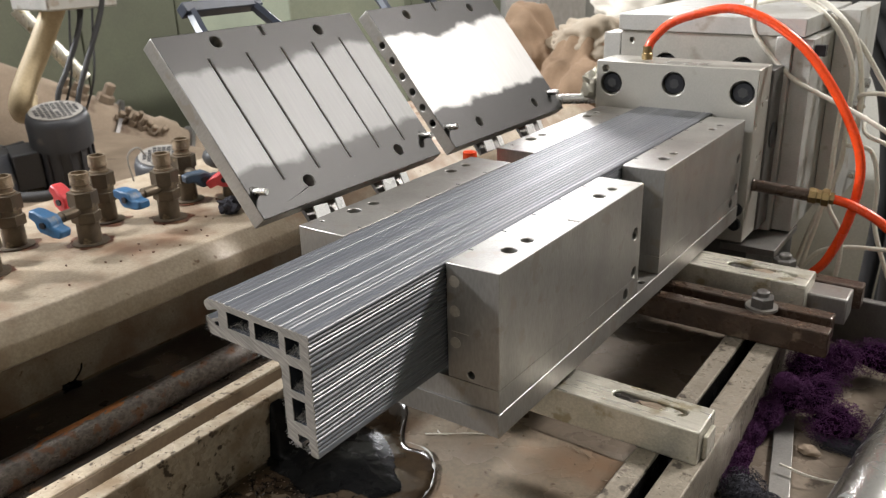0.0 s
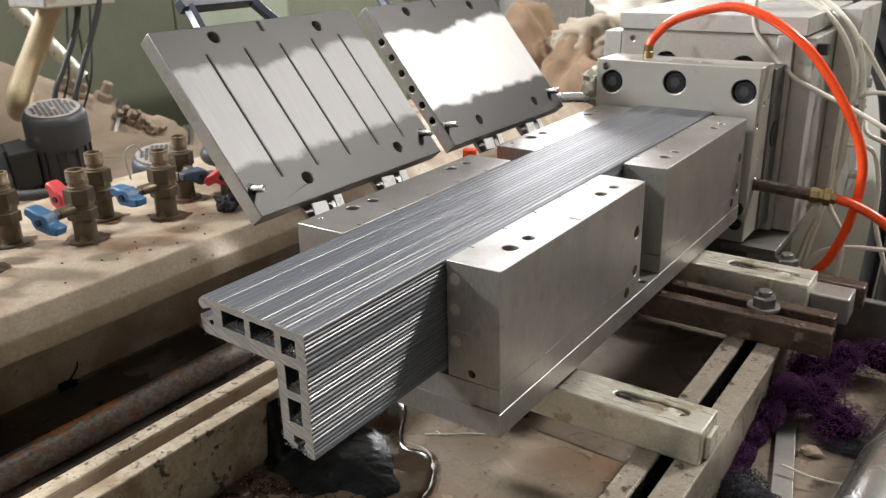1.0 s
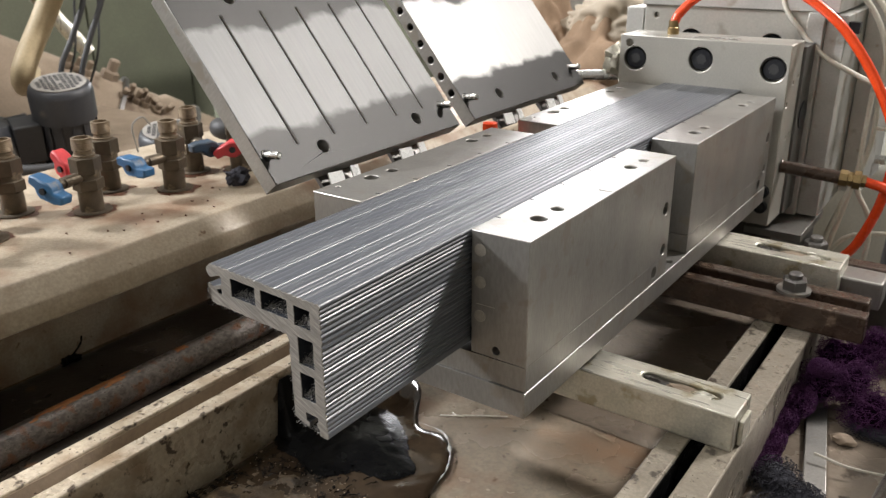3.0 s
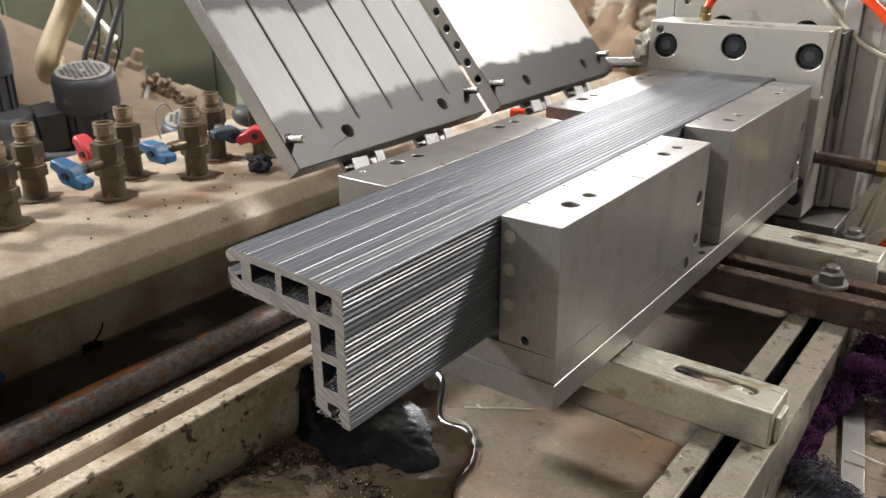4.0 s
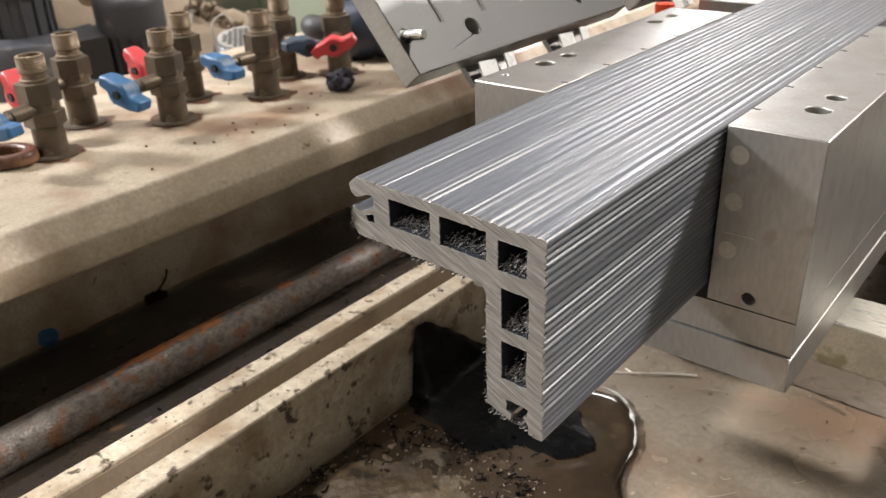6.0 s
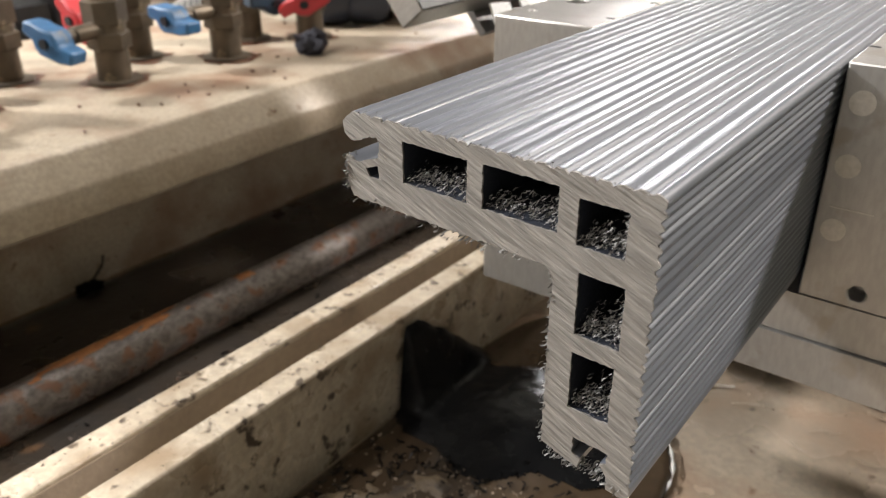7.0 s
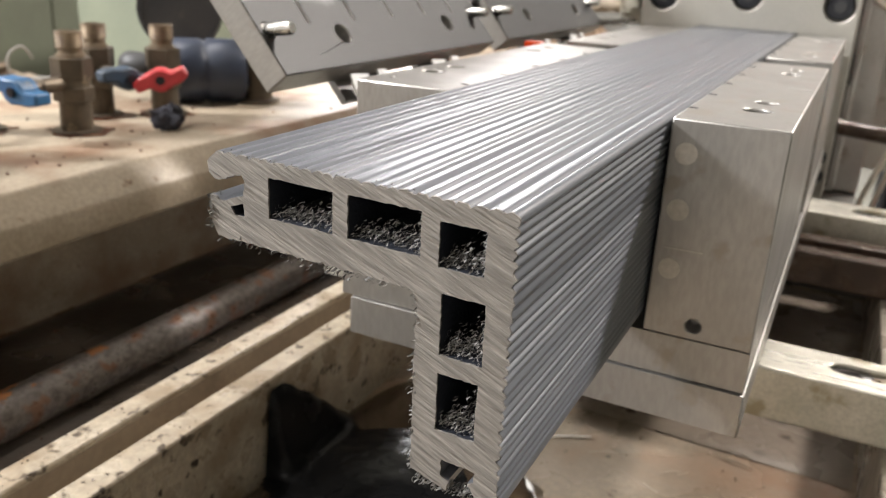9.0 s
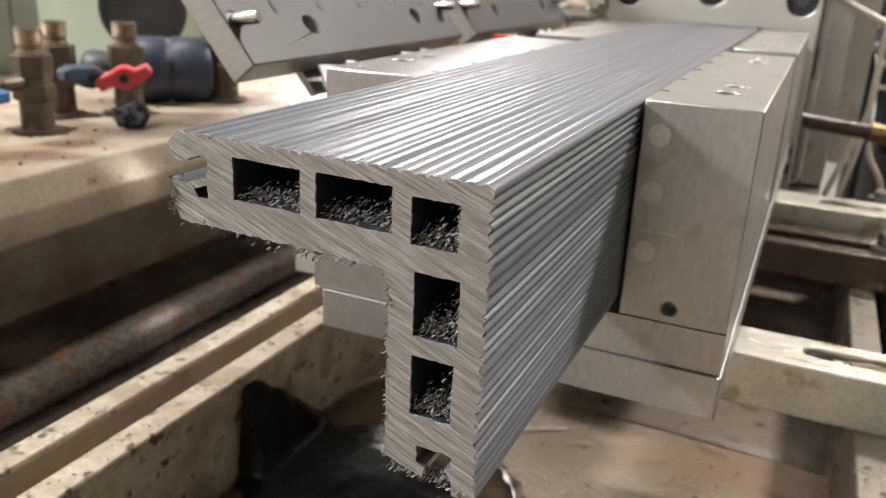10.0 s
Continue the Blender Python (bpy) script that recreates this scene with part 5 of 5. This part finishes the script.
def sludge():
    """Black film dropped against the rail, wrinkled, thinning out into the puddle."""
    bm = bmesh.new()
    n = 90
    def height(x, y):
        u = x + 0.529
        a = math.exp(-(u / 0.010) ** 2) * max(0.0, min(1.0, (y - 0.468) / 0.006)) * max(0.0, 0.054 - 0.75 * max(0.0, y - 0.486)) * (1 + 0.12 * noise.noise(Vector((0, y * 60, 3))))
        d = math.hypot((x + 0.468) / 0.08, (y - 0.500) / 0.064) + 0.22 * noise.noise(Vector((x * 22, y * 22, 4)))
        b = 0.009 * max(0.0, 1 - d * d)
        w = (abs(noise.noise(Vector((x * 45 + y * 20, y * 60 - x * 30, 1)))) - 0.3) * 0.0011
        return a + b + w * min(1.0, b * 120)
    grid = [[bm.verts.new((-0.5285 + 0.16 * i / n, 0.43 + 0.17 * j / n, ZT + 0.0022 + height(-0.5285 + 0.16 * i / n, 0.43 + 0.17 * j / n))) for j in range(n + 1)] for i in range(n + 1)]
    for i in range(n):
        for j in range(n):
            q = (grid[i][j], grid[i + 1][j], grid[i + 1][j + 1], grid[i][j + 1])
            if max(v.co.z for v in q) > ZT + 0.0052:
                bm.faces.new(q)
    for v in [v for v in bm.verts if not v.link_faces]:
        bm.verts.remove(v)
    return tagged(part("black_sludge", bm, MUD, smooth=80), "black wrinkled wet sludge lying against the rail", "sludge")


sludge()


def silt():
    bm = bmesh.new()
    n = 80
    x0, y0, w, h = -0.528, 0.27, 0.155, 0.165
    def height(x, y):
        d = math.hypot((x + 0.462) / 0.062, (y - 0.365) / 0.08) + 0.35 * noise.noise(Vector((x * 28, y * 28, 9))) + 0.2 * noise.noise(Vector((x * 90, y * 90, 9)))
        return 0.007 * max(0.0, 1 - d * d) + 0.0016 * noise.noise(Vector((x * 220, y * 220, 2)))
    grid = [[bm.verts.new((x0 + w * i / n, y0 + h * j / n, ZT + 0.0022 + height(x0 + w * i / n, y0 + h * j / n))) for j in range(n + 1)] for i in range(n + 1)]
    for i in range(n):
        for j in range(n):
            q = (grid[i][j], grid[i + 1][j], grid[i + 1][j + 1], grid[i][j + 1])
            if max(v.co.z for v in q) > ZT + 0.0048:
                bm.faces.new(q)
    for v in [v for v in bm.verts if not v.link_faces]:
        bm.verts.remove(v)
    return tagged(part("silt", bm, SILT, smooth=50), "pale brown wet silt settled in the puddle", "silt", kind="stuff")


silt()


tagged(part("orange_plug", rod((-0.497, 0.776, 1.0565), (-0.497, 0.776, 1.166), 0.008, 16), ORANGE), "orange plastic plug standing between the calibrators", "plug")


def scratches():
    # Scratches of the tray floor, drawn as thin raised threads.
    rng = random.Random(31)
    spots = [(-0.40, 0.605), (-0.37, 0.60), (-0.29, 0.64), (-0.27, 0.655), (-0.33, 0.585), (-0.25, 0.61), (-0.26, 0.55), (-0.24, 0.59), (-0.31, 0.50)]
    spots += [(rng.uniform(-0.34, -0.225), rng.uniform(0.46, 0.65)) for _ in range(16)]
    for k, (x, y) in enumerate(spots):
        a, l, bow = rng.uniform(-0.6, 0.9), rng.uniform(0.006, 0.022), rng.uniform(-0.003, 0.003)
        bm = bmesh.new()
        tube(bm, [(x, y, ZT + 0.0016), (x + l * 0.5 * math.cos(a), y + l * 0.5 * math.sin(a) + bow, ZT + 0.0018), (x + l * math.cos(a), y + l * math.sin(a), ZT + 0.0016)], 0.00035 if k < 9 else 0.00022, 5, 4)
        tagged(part("tray_scratch", bm, BEIGE_BAG, smooth=60), "pale scratch on the tray floor, added as a thin raised thread", "plastic sliver", group="plastic slivers")
    bm = bmesh.new()
    tube(bm, [(-0.428, 0.583, ZT + 0.0022), (-0.410, 0.594, ZT + 0.0026), (-0.392, 0.607, ZT + 0.0022), (-0.374, 0.618, ZT + 0.0018)], 0.0007, 6, 6)
    tube(bm, [(-0.421, 0.594, ZT + 0.0022), (-0.414, 0.591, ZT + 0.003), (-0.408, 0.595, ZT + 0.0022)], 0.0006, 6, 5)
    tagged(part("tray_scratch", bm, WHITE_BAG, smooth=60), "long white scratch beside the puddle, added as a thin raised thread", "plastic sliver", group="plastic slivers")


scratches()


def crumbs():
    bm = bmesh.new()
    rng = random.Random(21)
    for _ in range(2400):
        if rng.random() < 0.75:
            x, y = rng.gauss(-0.44, 0.05), rng.gauss(0.37, 0.06)
        else:
            x, y = rng.uniform(-0.52, -0.02), rng.uniform(0.3, 0.95)
        if -0.592 < x < -0.525 or -0.215 < x < -0.15:
            continue
        s = rng.uniform(0.0005, 0.0015) * (1.5 if rng.random() < 0.1 else 1)
        c = Vector((x, y, ZT + 0.004 + s * 0.6 if (x < -0.345 and y < 0.45) else ZT + 0.001 + s * 0.6))
        vs = [bm.verts.new(c + s * Vector((rng.uniform(-1, 1), rng.uniform(-1, 1), rng.uniform(-0.7, 0.9)))) for _ in range(4)]
        for f in ((0, 1, 2), (0, 1, 3), (0, 2, 3), (1, 2, 3)):
            bm.faces.new([vs[i] for i in f])
    return tagged(part("plastic_crumbs", bm, DUST, smooth=0), "scattered brown plastic crumbs and grit in the tray", "crumbs", kind="stuff")


crumbs()


def grit():
    """Dark wet grit and scale on the rails and in the trough beside the pipe."""
    bm = bmesh.new()
    rng = random.Random(44)
    for _ in range(2200):
        k = rng.random()
        y = rng.uniform(0.05, 0.95)
        if k < 0.28:
            x, z, top = rng.choice((rng.uniform(-0.582, -0.567), rng.gauss(-0.5675, 0.0008), rng.uniform(-0.548, -0.532), rng.gauss(-0.5475, 0.001))), 0.990, 0.0011
        elif k < 0.42:
            x, z, top = rng.choice((rng.uniform(-0.211, -0.193), rng.uniform(-0.18, -0.157))), 0.990, 0.0012
        else:
            x, z, top = rng.choice((rng.gauss(-0.655, 0.018), rng.gauss(-0.625, 0.02), rng.uniform(-0.8, -0.59))), ZT + 0.003, 0.0026
            if not -0.815 < x < -0.59:
                continue
        s = rng.uniform(0.0004, top)
        c = Vector((x, y, z + s * 0.4))
        vs = [bm.verts.new(c + s * Vector((rng.uniform(-1, 1), rng.uniform(-1, 1), rng.uniform(-0.4, 0.7)))) for _ in range(4)]
        for f in ((0, 1, 2), (0, 1, 3), (0, 2, 3), (1, 2, 3)):
            bm.faces.new([vs[i] for i in f])
    return tagged(part("scale_grit", bm, RUST_BAR, smooth=0), "dark wet grit on the rails and beside the pipe", "grit", kind="stuff")


grit()
bm_ = bmesh.new()
lathe(bm_, (-0.829, 0.343, ZT + 0.003), (-0.824, 0.345, ZT + 0.013), [(0, 0.007), (0.3, 0.008), (0.8, 0.008), (1, 0.006)], 14)
tagged(part("bottle_cap", bm_, BLUE), "small blue plastic cap in the oily trough", "cap")
bm_ = bmesh.new()
lump(bm_, (-0.815, 0.44, ZT + 0.006), (0.006, 0.011, 0.004), 4.4, 0.7, 2.4, 3)
tube(bm_, [(-0.815, 0.44, ZT + 0.008), (-0.813, 0.452, ZT + 0.02), (-0.818, 0.458, ZT + 0.026)], 0.0010, 6, 4)
tagged(part("rag_lump", bm_, MUD, smooth=0), "black oily rag scrap in the trough", "rag")


def dark_curls():
    """Dark wet swarf curls lying round the silt and in the trough."""
    bm = bmesh.new()
    rng = random.Random(77)
    for _ in range(520):
        k = rng.random()
        if k < 0.7:
            a = rng.uniform(0, math.tau)
            d = rng.gauss(1.0, 0.16)
            x, y, z = -0.455 + 0.062 * d * math.cos(a), 0.375 + 0.078 * d * math.sin(a), ZT + 0.0058
            if not -0.525 < x < -0.35:
                continue
        else:
            x, y, z = rng.gauss(-0.632, 0.018), rng.uniform(0.15, 0.8), ZT + 0.0042
            if x > -0.592 or x < -0.675:
                continue
        p, way, pts = Vector((x, y, z)), rng.uniform(0, math.tau), []
        for _ in range(5):
            pts.append(p.copy())
            way += rng.gauss(0, 0.9)
            p = p + 0.0016 * Vector((math.cos(way), math.sin(way), rng.gauss(0, 0.35)))
        tube(bm, pts, rng.uniform(0.0003, 0.0006), 4, 2)
    return tagged(part("swarf_curls", bm, MUD, smooth=60), "dark wet swarf curls round the silt and the pipe", "swarf", kind="stuff")


dark_curls()


def yarn(name, label, blobs, material, count, seed, length=0.05):
    """A tangle: loose strands wound round a few soft lumps."""
    t = thing(name, label, "yarn")
    blobs = [(c, tuple(k * 0.86 for k in s)) for c, s in blobs]
    rng = random.Random(seed)
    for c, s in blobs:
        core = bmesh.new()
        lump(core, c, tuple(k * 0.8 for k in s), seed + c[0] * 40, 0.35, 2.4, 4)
        part("clump", core, PURPLE_SHADE if material is PURPLE else material, t, smooth=60)
    bm = bmesh.new()
    for _ in range(count):
        c, s = rng.choice(blobs)
        d = Vector((rng.gauss(0, 1), rng.gauss(0, 1), rng.gauss(0.25, 0.8))).normalized()
        p = Vector(c) + Vector((d.x * s[0], d.y * s[1], d.z * s[2])) * rng.uniform(0.75, 1.14)
        way = Vector((rng.gauss(0, 1), rng.gauss(0, 1), rng.gauss(0, 0.6))).normalized()
        pts = []
        for i in range(9):
            pts.append(p.copy())
            way = (way + 0.7 * Vector((rng.gauss(0, 1), rng.gauss(0, 1), rng.gauss(0, 0.7)))).normalized()
            p = p + way * length / 9
            off = p - Vector(c)
            k = math.sqrt((off.x / s[0]) ** 2 + (off.y / s[1]) ** 2 + (off.z / s[2]) ** 2)
            if k > 1.45:
                p = Vector(c) + off * (1.35 / k)
            p.z = max(p.z, ZT + 0.002)
        tube(bm, pts, rng.uniform(0.00013, 0.00028), 3, 1)
    tagged(part("loose_fibre", bm, material, t, smooth=60), kind="stuff")
    return t


yarn("purple_yarn", "tangled wet purple yarn lying in the tray", [((-0.135, 0.795, 0.958), (0.022, 0.020, 0.020)), ((-0.112, 0.812, 0.955), (0.020, 0.026, 0.022)), ((-0.090, 0.795, 0.942), (0.026, 0.030, 0.017)), ((-0.128, 0.872, 0.950), (0.034, 0.028, 0.022)), ((-0.108, 0.905, 0.955), (0.022, 0.022, 0.018)),
      ((-0.072, 0.935, 0.953), (0.034, 0.022, 0.018)), ((-0.030, 0.925, 0.943), (0.03, 0.018, 0.014)), ((-0.146, 0.765, 0.950), (0.012, 0.022, 0.012)), ((-0.150, 0.735, 0.943), (0.009, 0.022, 0.009)), ((-0.152, 0.70, 0.938), (0.009, 0.024, 0.008)), ((-0.150, 0.67, 0.934), (0.011, 0.022, 0.007)), ((-0.136, 0.785, 0.978), (0.010, 0.009, 0.008))], PURPLE, 6000, 2, 0.024)
yarn("black_yarn", "tangled black yarn lying in the tray", [((-0.136, 0.650, 0.938), (0.018, 0.022, 0.013)), ((-0.112, 0.636, 0.936), (0.016, 0.014, 0.012)), ((-0.120, 0.600, 0.938), (0.026, 0.024, 0.012)), ((-0.142, 0.572, 0.935), (0.015, 0.02, 0.010)), ((-0.075, 0.775, 0.932), (0.03, 0.012, 0.006))], CHARCOAL_YARN, 1800, 5, 0.022)
tagged(part("flat_strip", boxes((-0.009, 0.009, 0.0, 0.24, -0.002, 0.002)), STEEL, bevel=0.0008), "grey flat steel strip leaning in the tray", "steel strip").matrix_basis = pose(-0.103, 0.635, 0.931, 0.5, 0, 11.5)
bm_ = bmesh.new()
lump(bm_, (-0.103, 0.75, 0.932), (0.010, 0.007, 0.005), 8.0, 0.3, 2, 3)
tagged(part("pebble", bm_, DUST), "small brown pebble in the tray", "pebble")
hose("string", "thin pale string end on the strip", [(-0.118, 0.70, 0.941), (-0.09, 0.70, 0.938), (-0.06, 0.715, 0.932)], 0.0012, WHITE_PIPE, "string", 6)


# ---- what moves ----
def motions():
    base = Vector((-0.35, PROFILE_Y0, 1.083))
    rows = []
    for t, d in ((0.0, 0.0), (2.5, 0.0049), (5.0, 0.0098), (7.5, 0.0160), (10.0, 0.0220)):
        rows.append((t, pose(base.x, base.y - d, base.z)))
    walk(PROFILE, rows)


motions()
